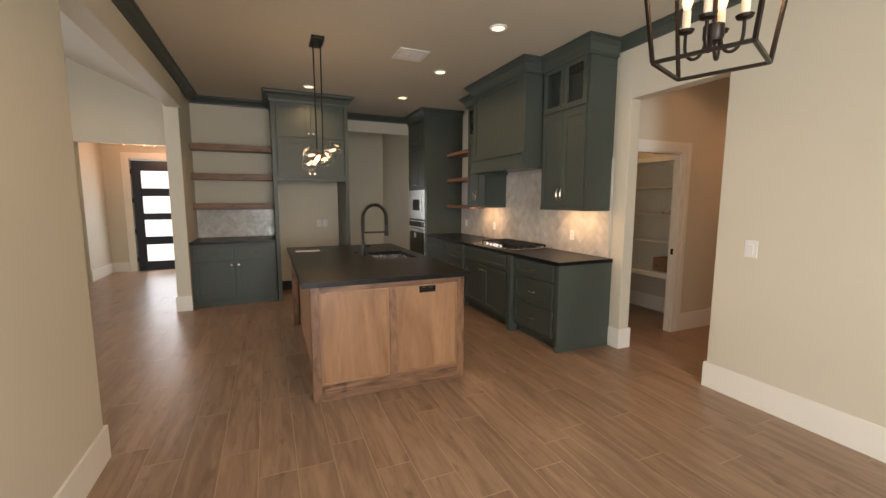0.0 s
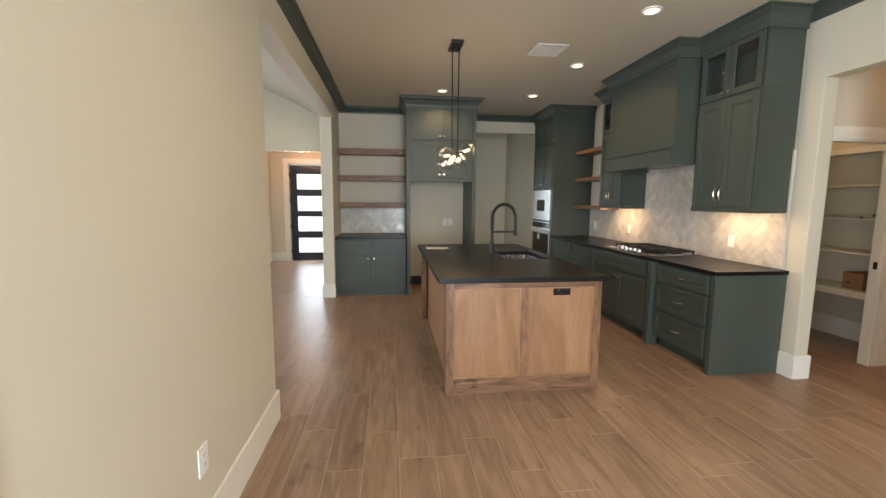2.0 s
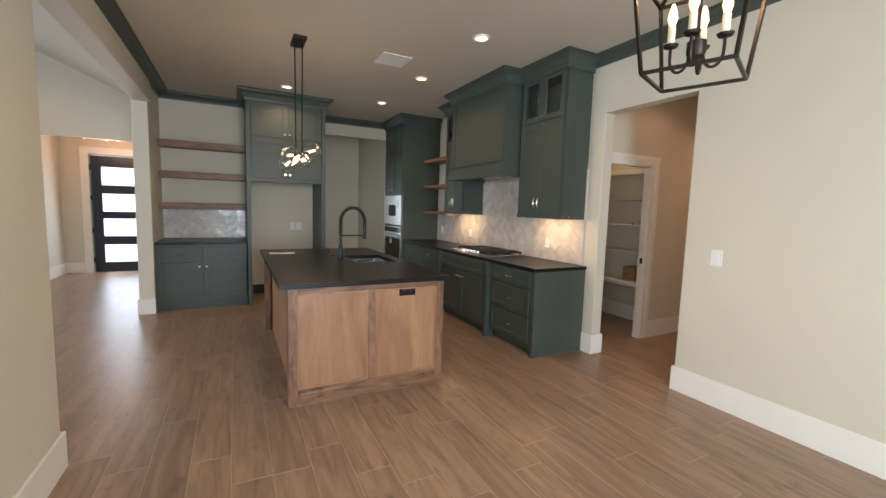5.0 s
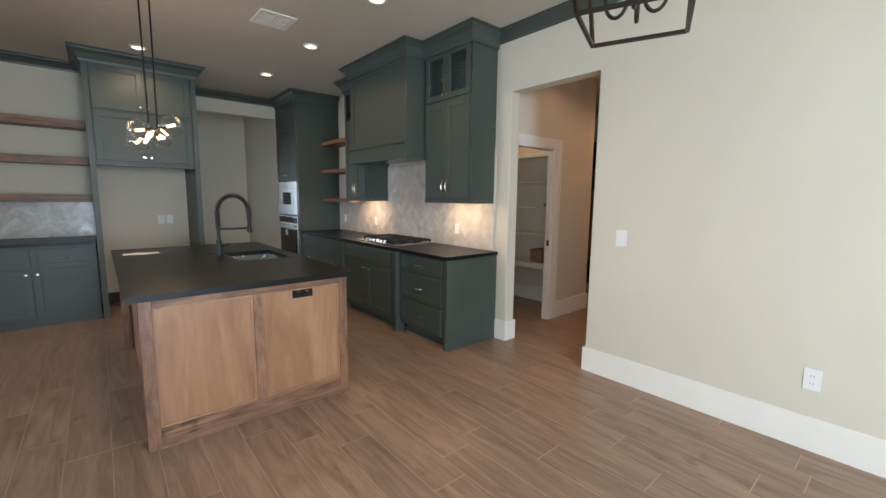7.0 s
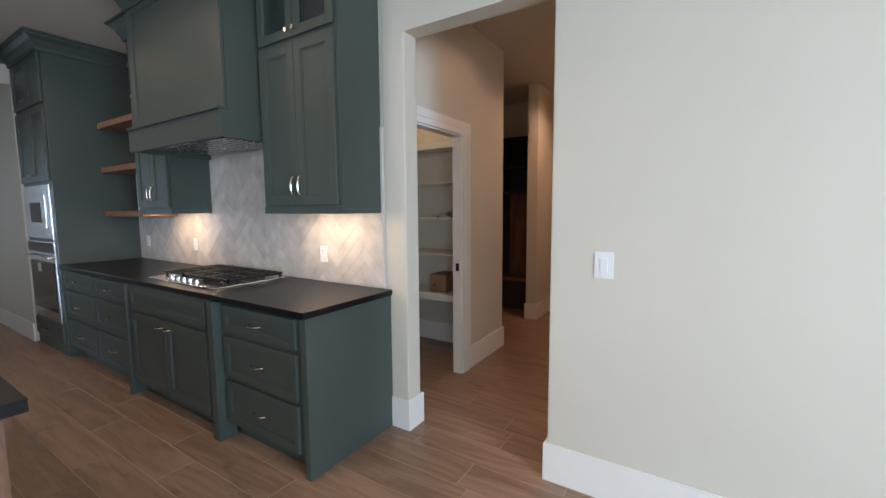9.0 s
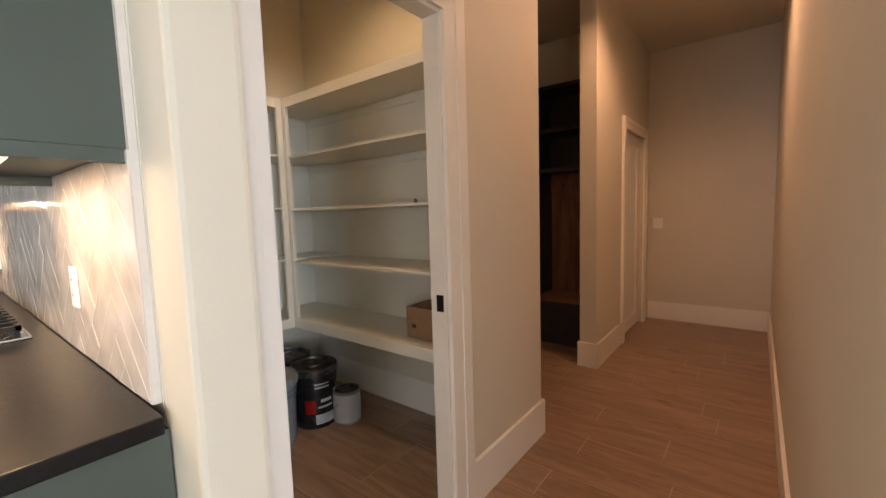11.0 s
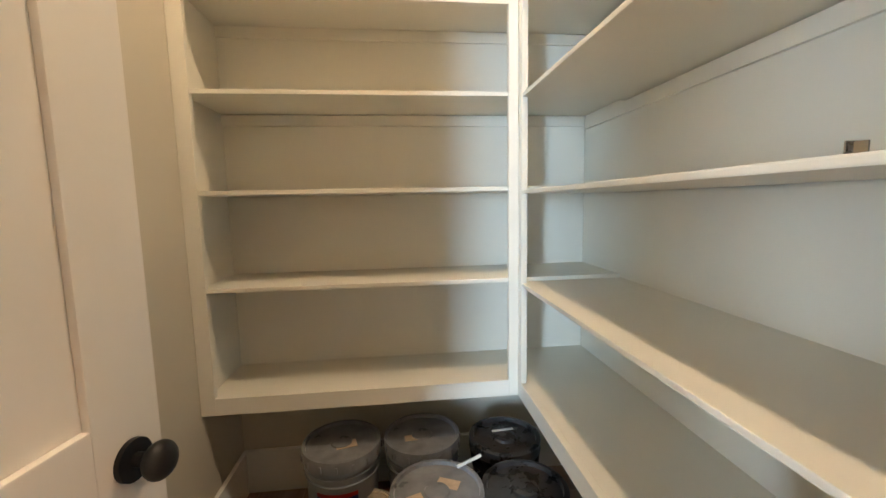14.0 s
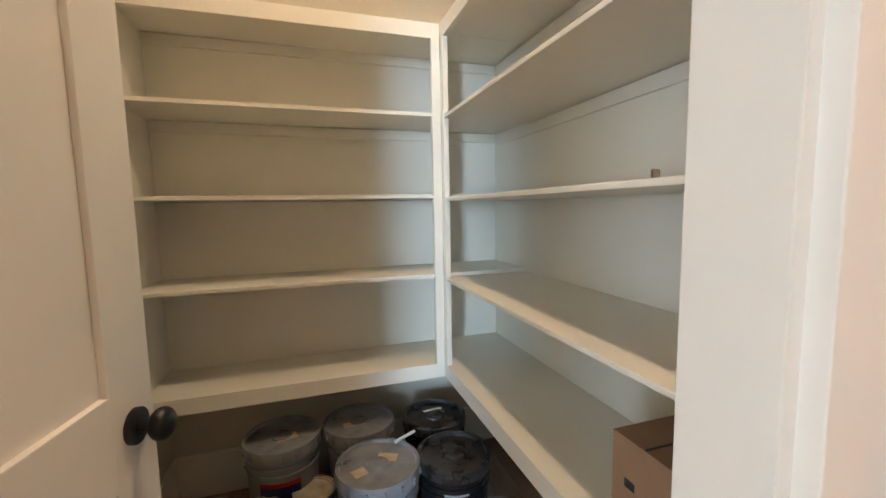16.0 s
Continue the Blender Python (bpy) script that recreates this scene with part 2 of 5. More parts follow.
def part(name, bm, mat, parent, label="", smooth=False):
    bm.transform(Matrix.Translation(-origin_of(parent)))
    ob = new(name, mesh_of(name, bm, mat, smooth))
    ob.parent = parent
    return tagged(ob, label)


def thing(name, at, label, category, group=""):
    ob = new(name)
    ob.empty_display_size = 0.1
    ob.location = at
    return tagged(ob, label, category, group)


def solid(name, bm, mat, label="", category="", kind="", group="", smooth=False):
    lo = [min(v.co[i] for v in bm.verts) for i in range(3)]
    hi = [max(v.co[i] for v in bm.verts) for i in range(3)]
    at = Vector(((lo[0] + hi[0]) / 2, (lo[1] + hi[1]) / 2, lo[2]))
    bm.transform(Matrix.Translation(-at))
    ob = new(name, mesh_of(name, bm, mat, smooth))
    ob.location = at
    return tagged(ob, label, category, group, kind)


def lathe(profile, at, n=32, bm=None):
    """A turned shape about the upright axis through at; profile: (radius, height)."""
    bm = bm or bmesh.new()
    rings = []
    for r, z in profile:
        if r < 1e-5:
            rings.append([bm.verts.new((at[0], at[1], at[2] + z))])
        else:
            rings.append([bm.verts.new((at[0] + r * math.cos(2 * math.pi * i / n), at[1] + r * math.sin(2 * math.pi * i / n), at[2] + z)) for i in range(n)])
    for a, b in zip(rings, rings[1:]):
        for i in range(n):
            q = [a[i % len(a)], a[(i + 1) % len(a)], b[(i + 1) % len(b)], b[i % len(b)]]
            q = list(dict.fromkeys(q))
            if len(q) > 2:
                bm.faces.new(q)
    return bm


def tube(points, r, n=10, bm=None, closed=False):
    bm = bm or bmesh.new()
    pts = [Vector(p) for p in points]
    rings = []
    side = None
    for i, p in enumerate(pts):
        a = pts[i - 1] if i or closed else p
        b = pts[(i + 1) % len(pts)] if i < len(pts) - 1 or closed else p
        d = (b - a).normalized()
        if side is None:
            side = d.orthogonal().normalized()
        side = (side - d * side.dot(d)).normalized()
        up = d.cross(side)
        rings.append([bm.verts.new(p + r * (math.cos(2 * math.pi * k / n) * side + math.sin(2 * math.pi * k / n) * up)) for k in range(n)])
    pairs = list(zip(rings, rings[1:])) + ([(rings[-1], rings[0])] if closed else [])
    for a, b in pairs:
        for k in range(n):
            bm.faces.new((a[k], a[(k + 1) % n], b[(k + 1) % n], b[k]))
    if not closed:
        bm.faces.new(rings[0][::-1])
        bm.faces.new(rings[-1])
    return bm


def ball(at, r, bm=None, n=20):
    return lathe([(r * math.sin(math.pi * i / n), -r * math.cos(math.pi * i / n)) for i in range(n + 1)], at, n * 2, bm)


# a face: maps across, up and out to the world. W faces -x, E faces +x, S faces -y
def facing(side, plane):
    if side == "W":
        return lambda u, v, w: (plane - w, u, v)
    if side == "E":
        return lambda u, v, w: (plane + w, u, v)
    if side == "N":
        return lambda u, v, w: (u, plane + w, v)
    return lambda u, v, w: (u, plane - w, v)


def face_boxes(F, *items, bevel=0.0):
    return boxes(*[(F(a, b, c), F(d, e, f)) for a, b, c, d, e, f in items], bevel=bevel)


def shaker(F, u0, u1, v0, v1, parent, name="door", rail=0.06, mat=None, thick=0.02, hollow=False):
    """A framed cabinet front with a recessed panel."""
    items = [(u0, v0, 0.001, u0 + rail, v1, thick), (u1 - rail, v0, 0.001, u1, v1, thick), (u0 + rail, v0, 0.001, u1 - rail, v0 + rail, thick), (u0 + rail, v1 - rail, 0.001, u1 - rail, v1, thick)]
    e = 0.008
    bm = face_boxes(F, *items, bevel=0.003)
    if not hollow:
        more = face_boxes(F, (u0 + rail, v0 + rail, 0.001, u1 - rail, v1 - rail, thick - 0.011),
                          (u0 + rail, v0 + rail, 0.001, u0 + rail + e, v1 - rail, thick - 0.005), (u1 - rail - e, v0 + rail, 0.001, u1 - rail, v1 - rail, thick - 0.005),
                          (u0 + rail, v0 + rail, 0.001, u1 - rail, v0 + rail + e, thick - 0.005), (u0 + rail, v1 - rail - e, 0.001, u1 - rail, v1 - rail, thick - 0.005))
        ob = part(name, bm, mat or GREEN, parent)
        part("panel", more, mat or GREEN, ob)
        return ob
    return part(name, bm, mat or GREEN, parent)


def pull(F, u, v, parent, length=0.1, upright=False, out=0.02):
    """A bowed bar pull."""
    pts = []
    for i in range(9):
        s = i / 8 - 0.5
        w = out + 0.03 * (1 - (2 * s) ** 4)
        pts.append(F(u, v + s * length, w) if upright else F(u + s * length, v, w))
    return part("handle", tube(pts, 0.0055, 8), NICKEL, parent, "satin nickel bow handle", True)


def small_knob(F, u, v, parent, out=0.02):
    bm = tube([F(u, v, out), F(u, v, out + 0.015)], 0.006, 10)
    tube([F(u, v, out + 0.015), F(u, v, out + 0.028)], 0.013, 14, bm)
    return part("knob", bm, NICKEL, parent, "small round nickel knob", True)


def plate(F, u, v, name, label, category, kind="switch", mat=None, w=0.07, h=0.115, slots=None):
    mat = mat or WHITEPL
    at = F(u, v, 0.0)
    t = thing(name, at, label, category)
    part("cover_plate", face_boxes(F, (u - w / 2, v - h / 2, 0.0, u + w / 2, v + h / 2, 0.006), bevel=0.002), mat, t)
    if kind == "switch":
        part("rocker", face_boxes(F, (u - 0.017, v - 0.033, 0.005, u + 0.017, v + 0.033, 0.010), bevel=0.0015), mat, t)
    else:
        for k, c in enumerate((-1, 1)):
            du, dv = (0.03 * c, 0) if w > h else (0, 0.022 * c)
            part("socket", face_boxes(F, (u + du - 0.017, v + dv - 0.015, 0.005, u + du + 0.017, v + dv + 0.015, 0.008), bevel=0.001), mat, t)
            part("slot", face_boxes(F, (u + du - 0.008, v + dv - 0.005, 0.0078, u + du - 0.0055, v + dv + 0.005, 0.0086), (u + du + 0.0055, v + dv - 0.005, 0.0078, u + du + 0.008, v + dv + 0.005, 0.0086)), slots or DARK, t)
    return t


def structure(name, mat, *pairs, bevel=0.0, label=""):
    return solid(name, boxes(*pairs, bevel=bevel), mat, label, kind="structure")

# ---- structure ----
CZ = 3.07
structure("floor", FLOORGROUT, ((-7, -2.8, -0.12), (8.9, 11.0, -0.0009)), label="wood-look plank floor with pale grout joints")
structure("ground", GRASS, ((-400, -400, -0.5), (400, 400, -0.3)), label="mown grass outside the house")
structure("ceiling", CEIL, ((-0.5, -2.8, CZ), (3.95, 8.1, CZ + 0.1)), label="warm white painted kitchen ceiling")
structure("ceiling_hall", CEIL, ((3.955, 2.3, 2.98), (8.9, 5.6, 3.08)))
structure("ceiling_corridor", CEIL, ((1.0, 8.105, 3.4), (4.2, 10.9, 3.5)))
structure("ceiling_entry", CEIL, ((-3.2, 9.72, 2.75), (0.8, 10.9, 2.85)))


def slope(name, x0, z0, x1, z1):
    bm = bmesh.new()
    lo = [bm.verts.new(p) for p in ((x0, 1.06, z0), (x1, 1.06, z1), (x1, 9.7, z1), (x0, 9.7, z0))]
    hi = [bm.verts.new(v.co + Vector((0, 0, 0.1))) for v in lo]
    bm.faces.new(lo)
    bm.faces.new(hi)
    for i in range(4):
        bm.faces.new((lo[i], lo[(i + 1) % 4], hi[(i + 1) % 4], hi[i]))
    return solid(name, bm, CEIL, kind="structure")


slope("ceiling_vault_east", -0.5, 3.02, -3.7, 4.48)
slope("ceiling_vault_west", -3.7, 4.48, -7.0, 3.0)

structure("wall_east", WALL, ((3.82, -2.6, 0), (3.95, 2.457, CZ)), bevel=0.012)
structure("wall_east_header", WALL, ((3.82, 2.446, 2.49), (3.95, 3.38, CZ)))
structure("wall_east_column", WALL, ((3.82, 3.37, 0), (3.95, 3.54, CZ)), bevel=0.012)
structure("wall_range", WALL, ((3.82, 3.541, 0), (3.866, 8.1, CZ)))
structure("wall_pantry", WALL, ((3.951, 3.54, 0), (4.06, 3.61, 2.98)), ((4.812, 3.54, 0), (5.66, 3.61, 2.98)), ((4.06, 3.54, 2.06), (4.812, 3.61, 2.98)))
structure("wall_pantry_east", WALL, ((5.47, 3.66, 0), (5.66, 5.5, 2.98)))
structure("wall_pantry_back", WALL, ((3.866, 5.39, 0), (5.47, 5.5, 2.98)))
structure("wall_hall_south", WALL, ((3.951, 2.32, 0), (8.8, 2.45, 2.98)), bevel=0.006)
structure("wall_hall_end", WALL, ((8.67, 2.45, 0), (8.8, 5.5, 2.98)))
structure("wall_hall_north", WALL, ((6.80, 3.58, 0), (7.62, 3.71, 2.98)), ((8.42, 3.58, 0), (8.669, 3.71, 2.98)), ((7.62, 3.58, 2.03), (8.42, 3.71, 2.98)))
structure("wall_mudroom_back", WALL, ((5.66, 5.4, 0), (8.67, 5.5, 2.98)))
structure("wall_mudroom_east", WALL, ((7.62, 3.71, 0), (7.74, 5.4, 2.98)))
structure("wall_west", WALL, ((-0.55, 1.25, 0), (-0.38, 3.2, CZ)), bevel=0.012)
structure("wall_west_return", WALL, ((-0.57, 0.65, 0), (-0.355, 1.249, CZ)), ((-0.57, -2.6, 0), (-0.355, -0.65, CZ)), ((-0.57, -0.65, 2.35), (-0.355, 0.65, CZ)))
structure("beam_west", WALL, ((-0.60, 3.2, 2.71), (-0.42, 6.76, CZ + 0.1)), bevel=0.01)
structure("column_west", WALL, ((-0.63, 6.76, 0), (-0.46, 8.0, CZ + 0.1)), bevel=0.012)
structure("wall_niche", WALL, ((-0.46, 7.66, 0), (1.80, 7.78, CZ)))
structure("wall_corridor_header", WALL, ((1.31, 7.98, 2.76), (3.099, 8.09, CZ)), bevel=0.008)
# unseen strip added between the two ceilings to keep the sun out
structure("corridor_sun_blocker", WALL, ((1.0, 7.99, 3.172), (4.2, 8.1, 3.41)))
structure("wall_corridor_west", WALL, ((1.2, 7.79, 0), (1.3, 9.9, 3.4)))
structure("wall_corridor_east", WALL, ((3.10, 8.02, 0), (3.22, 9.9, 3.4)), bevel=0.01)
structure("wall_corridor_back", WALL, ((1.2, 9.9, 0), (1.55, 10.02, 3.4)), ((2.2, 9.9, 0), (3.4, 10.02, 3.4)), ((1.55, 9.9, 0), (2.2, 10.02, 0.75)), ((1.55, 9.9, 2.25), (2.2, 10.02, 3.4)))
structure("wall_south", WALL, ((-0.355, -2.72, 0), (0.45, -2.6, CZ)), ((1.85, -2.72, 0), (3.95, -2.6, CZ)), ((0.45, -2.72, 0), (1.85, -2.6, 0.5)), ((0.45, -2.72, 2.5), (1.85, -2.6, CZ)))
structure("wall_living_south", WALL, ((-7, 1.05, 0), (-0.571, 1.15, 4.5)))
structure("wall_living_west", WALL, ((-6.7, 1.15, 0), (-6.55, 1.9, 4.5)), ((-6.7, 7.1, 0), (-6.55, 9.6, 4.5)), ((-6.7, 1.9, 0), (-6.55, 7.1, 0.45)), ((-6.7, 1.9, 2.75), (-6.55, 7.1, 4.5)))
structure("wall_living_north", WALL, ((-6.7, 9.6, 0), (-2.55, 9.72, 4.6)), ((-2.55, 9.6, 2.53), (0.6, 9.72, 4.6)), ((-0.3, 9.6, 0), (0.6, 9.72, 2.53)))
structure("wall_living_east", WALL, ((-0.63, 8.001, 0), (-0.46, 9.6, 3.3)))
structure("wall_entry_west", WALL, ((-2.63, 9.72, 0), (-2.5, 10.8, 2.75)))
structure("wall_entry_north", WALL, ((-2.63, 10.8, 0), (-2.05, 10.95, 2.75)), ((-0.95, 10.8, 0), (0.8, 10.95, 2.75)), ((-2.05, 10.8, 2.36), (-0.95, 10.95, 2.75)))
structure("wall_entry_east", WALL, ((0.6, 9.72, 0), (0.72, 10.8, 2.75)))


def baseboard(x0, y0, x1, y1, h=0.205):
    bm = boxes(((x0, y0, 0.0), (x1, y1, h)))
    top = [e for e in bm.edges if all(abs(v.co.z - h) < 1e-5 for v in e.verts)]
    bmesh.ops.bevel(bm, geom=top, offset=0.005, segments=2, affect="EDGES")
    return solid("baseboard", bm, TRIM, "tall white painted baseboard", kind="structure")


for b in ((3.803, -2.59, 3.819, 2.46), (3.803, 2.4601, 3.95, 2.474), (3.803, 3.355, 3.967, 3.3695), (3.803, 3.3697, 3.819, 3.498), (3.951, 3.3697, 3.967, 3.522),
          (3.968, 3.5225, 3.99, 3.5392), (4.927, 3.5225, 5.676, 3.5392), (5.661, 3.5394, 5.677, 5.38), (3.96, 2.4505, 8.655, 2.466), (8.654, 2.467, 8.669, 3.56),
          (6.784, 3.564, 7.53, 3.579), (6.784, 3.5792, 6.799, 3.725), (5.453, 3.665, 5.469, 5.372), (3.87, 5.373, 5.452, 5.389), (3.867, 3.68, 3.883, 5.37),
          (-0.379, 1.26, -0.363, 3.215), (-0.55, 3.201, -0.3795, 3.216), (-0.646, 6.743, -0.455, 6.759), (-0.647, 6.7595, -0.631, 8.0),
          (-2.499, 9.73, -2.484, 10.785), (-2.483, 10.785, -2.19, 10.7995), (-6.5, 9.584, -2.551, 9.5995), (1.31, 9.884, 3.09, 9.8995), (3.084, 8.03, 3.0995, 9.88), (-0.354, 0.755, -0.338, 1.25)):
    baseboard(*b)

# crown of green moulding along walls and cabinets


def crown(path, name="crown_moulding", h=0.11, out=0.09):
    """A stepped cove moulding under the ceiling along a line of (x, y), its face to the left of the way."""
    prof = [(0, -h), (0.012, -h), (0.016, -h * 0.8), (out * 0.45, -h * 0.42), (out * 0.8, -h * 0.22), (out * 0.82, -h * 0.12), (out, -h * 0.1), (out, 0), (0, 0)]
    bm = bmesh.new()
    pts = [Vector((x, y)) for x, y in path]
    rings = []
    for i, p in enumerate(pts):
        d0 = (p - pts[i - 1]).normalized() if i else (pts[1] - p).normalized()
        d1 = (pts[i + 1] - p).normalized() if i < len(pts) - 1 else d0
        n0, n1 = Vector((-d0.y, d0.x)), Vector((-d1.y, d1.x))
        m = (n0 + n1) / (1 + n0.dot(n1))
        rings.append([bm.verts.new((p.x + m.x * a, p.y + m.y * a, CZ - 0.002 + z)) for a, z in prof])
    for a, b in zip(rings, rings[1:]):
        for k in range(len(prof)):
            bm.faces.new((a[k], a[(k + 1) % len(prof)], b[(k + 1) % len(prof)], b[k]))
    bm.faces.new(rings[0])
    bm.faces.new(rings[-1][::-1])
    return bm


for p in ([(3.819, -2.5), (3.819, 3.52)], [(0.62, 7.659), (-0.459, 7.659)], [(-0.419, 7.55), (-0.419, 3.2)], [(-0.379, 3.19), (-0.379, 1.26)], [(3.099, 7.979), (1.31, 7.979)]):
    solid("crown_moulding", crown(p), GREEN, "dark green painted crown moulding", kind="structure")

# ---- openings ----


def window(name, F, u0, u1, v0, v1, cols):
    t = tagged(thing(name, F((u0 + u1) / 2, v0, 0), "white framed window with clear panes", "window"), kind="structure")
    part("window_frame", face_boxes(F, (u0, v0, 0, u0 + 0.06, v1, 0.08), (u1 - 0.06, v0, 0, u1, v1, 0.08), (u0 + 0.06, v0, 0, u1 - 0.06, v0 + 0.06, 0.08), (u0 + 0.06, v1 - 0.06, 0, u1 - 0.06, v1, 0.08)), TRIM, t)
    step = (u1 - u0 - 0.12) / cols
    for i in range(cols):
        a = u0 + 0.06 + i * step
        g = part("pane", face_boxes(F, (a + 0.02, v0 + 0.061, 0.03, a + step - 0.02, v1 - 0.061, 0.036)), PANE, t)
        g.visible_shadow = False
        if i:
            part("mullion", face_boxes(F, (a - 0.02, v0 + 0.061, 0.0, a + 0.02, v1 - 0.061, 0.07)), TRIM, t)
    return t


window("window_1", facing("N", -2.70), 0.45, 1.85, 0.5, 2.5, 2)
window("window_4", facing("E", -0.56), -0.65, 0.65, 0.0, 2.35, 2)
window("window_2", facing("E", -6.69), 1.9, 7.1, 0.45, 2.75, 4)
window("window_3", facing("S", 10.0), 1.55, 2.2, 0.75, 2.25, 1)

# front door with four frosted lights
F = facing("S", 10.86)
d = tagged(thing("door_1", (-1.5, 10.86, 0), "dark blue-black front door with four frosted glass lights", "door"), kind="structure")
z = [0.0, 0.20, 0.56, 0.73, 1.09, 1.23, 1.59, 1.76, 2.12, 2.33]
rails = [(-2.03, 0.004, 0, -1.87, 2.33, 0.045), (-1.13, 0.004, 0, -0.97, 2.33, 0.045)]
for a, b in zip(z[0::2], z[1::2]):
    rails.append((-1.87, max(a, 0.004), 0, -1.13, b, 0.045))
part("door_leaf", face_boxes(F, *rails, bevel=0.003), DOORBLUE, d)
# emission in the pane material stands in for daylight shining through
FROST = glow("frosted_daylight_glass", (0.9, 0.95, 1.0), 1.5)
for a, b in zip(z[1::2], z[2::2]):
    part("glass_light", face_boxes(F, (-1.87, a, 0.015, -1.13, b, 0.025)), FROST, d, "frosted glass glowing with daylight")
for v in (0.25, 0.85, 1.5, 2.1):
    part("hinge", face_boxes(F, (-2.05, v - 0.05, 0.035, -2.02, v + 0.05, 0.055)), BLACK, d)
tagged(solid("door_casing", boxes(((-2.18, 10.775, 0), (-2.052, 10.799, 2.36)), ((-0.948, 10.775, 0), (-0.82, 10.799, 2.36)), ((-2.18, 10.775, 2.36), (-0.82, 10.799, 2.49)), bevel=0.003), TRIM), kind="structure", label="flat white door casing")

# pantry door frame and casing
tagged(solid("pantry_door_frame", boxes(((4.06, 3.535, 0), (4.09, 3.612, 2.03)), ((4.782, 3.535, 0), (4.812, 3.612, 2.03)), ((4.06, 3.535, 2.03), (4.812, 3.612, 2.06)), bevel=0.002), TRIM), kind="structure", label="white painted pantry door frame")


def casing(lo, hi, y0, y1, top, head, name):
    w = hi[1] - hi[0]
    bm = boxes(((lo[0], y0, 0), (lo[1], y1, top)), ((hi[0], y0, 0), (hi[1], y1, top)), ((lo[0], y0, top), (hi[1], y1, head)),
               ((hi[0] + w * 0.55, y0 - 0.006, 0), (hi[1], y0, head)), ((lo[0], y0 - 0.006, 0), (lo[0] + w * 0.45, y0, head)), ((lo[0] + w * 0.45, y0 - 0.006, head - w * 0.45), (hi[0] + w * 0.55, y0, head)), bevel=0.002)
    return tagged(solid(name, bm, TRIM), kind="structure", label="stepped white door casing")


casing((3.985, 4.078), (4.795, 4.925), 3.519, 3.5395, 2.045, 2.15, "pantry_casing")
tagged(solid("strike_plate", boxes(((4.776, 3.548, 0.905), (4.7818, 3.58, 0.972)), bevel=0.002), BLACK), "black metal latch strike plate on the jamb", "strike plate")
casing((7.53, 7.625), (8.415, 8.51), 3.559, 3.5795, 2.02, 2.12, "hall_casing")
hd = tagged(thing("door_2", (8.02, 3.62, 0), "white closed panel door in the hall", "door"), kind="structure")
F = facing("S", 3.65)
shaker(F, 7.622, 8.418, 0.008, 2.028, hd, "door_leaf", 0.12, TRIM, 0.035)
part("latch", face_boxes(F, (7.635, 0.93, 0.03, 7.66, 1.0, 0.05)), BLACK, hd)

# open pantry door, swung into the pantry
pd = thing("pantry_door", (4.12, 3.625, 0), "white two-panel pantry door standing open", "door")
F = facing("E", 4.084)
y0, y1 = 3.628, 4.228
items = [(y0, 0.012, 0, y0 + 0.115, 2.02, 0.036), (y1 - 0.115, 0.012, 0, y1, 2.02, 0.036), (y0 + 0.115, 0.012, 0, y1 - 0.115, 0.25, 0.036), (y0 + 0.115, 0.86, 0, y1 - 0.115, 1.02, 0.036), (y0 + 0.115, 1.90, 0, y1 - 0.115, 2.02, 0.036),
         (y0 + 0.115, 0.25, 0.011, y1 - 0.115, 0.86, 0.025), (y0 + 0.115, 1.02, 0.011, y1 - 0.115, 1.90, 0.025)]
leaf = part("door_leaf", face_boxes(F, *items, bevel=0.0025), TRIM, pd)
bm = tube([F(y1 - 0.06, 0.945, 0.036), F(y1 - 0.06, 0.945, 0.044)], 0.031, 24)
tube([F(y1 - 0.06, 0.945, 0.044), F(y1 - 0.06, 0.945, 0.068)], 0.011, 14, bm)
part("rose", bm, BLACK, leaf, "black metal rose and neck", True)
bm = ball((0, 0, 0), 0.028, n=14)
bm.transform(Matrix.Translation(F(y1 - 0.06, 0.945, 0.08)) @ Matrix.Diagonal((0.72, 1, 1, 1)))
part("door_knob", bm, BLACK, leaf, "round black door knob", True)
for v in (0.25, 1.07, 1.80):
    bm = boxes(((4.075, 3.6215, v - 0.052), (4.122, 3.6265, v + 0.052)), bevel=0.002)
    tube([(4.126, 3.619, v - 0.054), (4.126, 3.619, v + 0.054)], 0.0075, 10, bm)
    part("hinge", bm, BLACK, pd, "black butt hinge", True)
pd.rotation_euler = (0, 0, radians(-9.2))

# ---- kitchen: range wall ----
XF = 3.15


def drawer_face(F, u0, u1, v0, v1, parent):
    dr = shaker(F, u0, u1, v0, v1, parent, "drawer", 0.045)
    pull(F, (u0 + u1) / 2, (v0 + v1) / 2, dr)
    return dr


def base_unit(y0, y1, label, xf=XF, kick=True, back=3.815):
    t = thing("base_cabinet", ((xf + back) / 2, (y0 + y1) / 2, 0), label, "cabinet", "range wall base cabinets")
    part("body", boxes(((xf, y0 + 0.001, 0.105), (back, y1 - 0.001, 0.884))), GREEN, t)
    part("toe_kick", boxes(((xf + 0.07, y0 + 0.001, 0.0), (back, y1 - 0.001, 0.1045))), GREEN, t)
    return t, facing("W", xf)


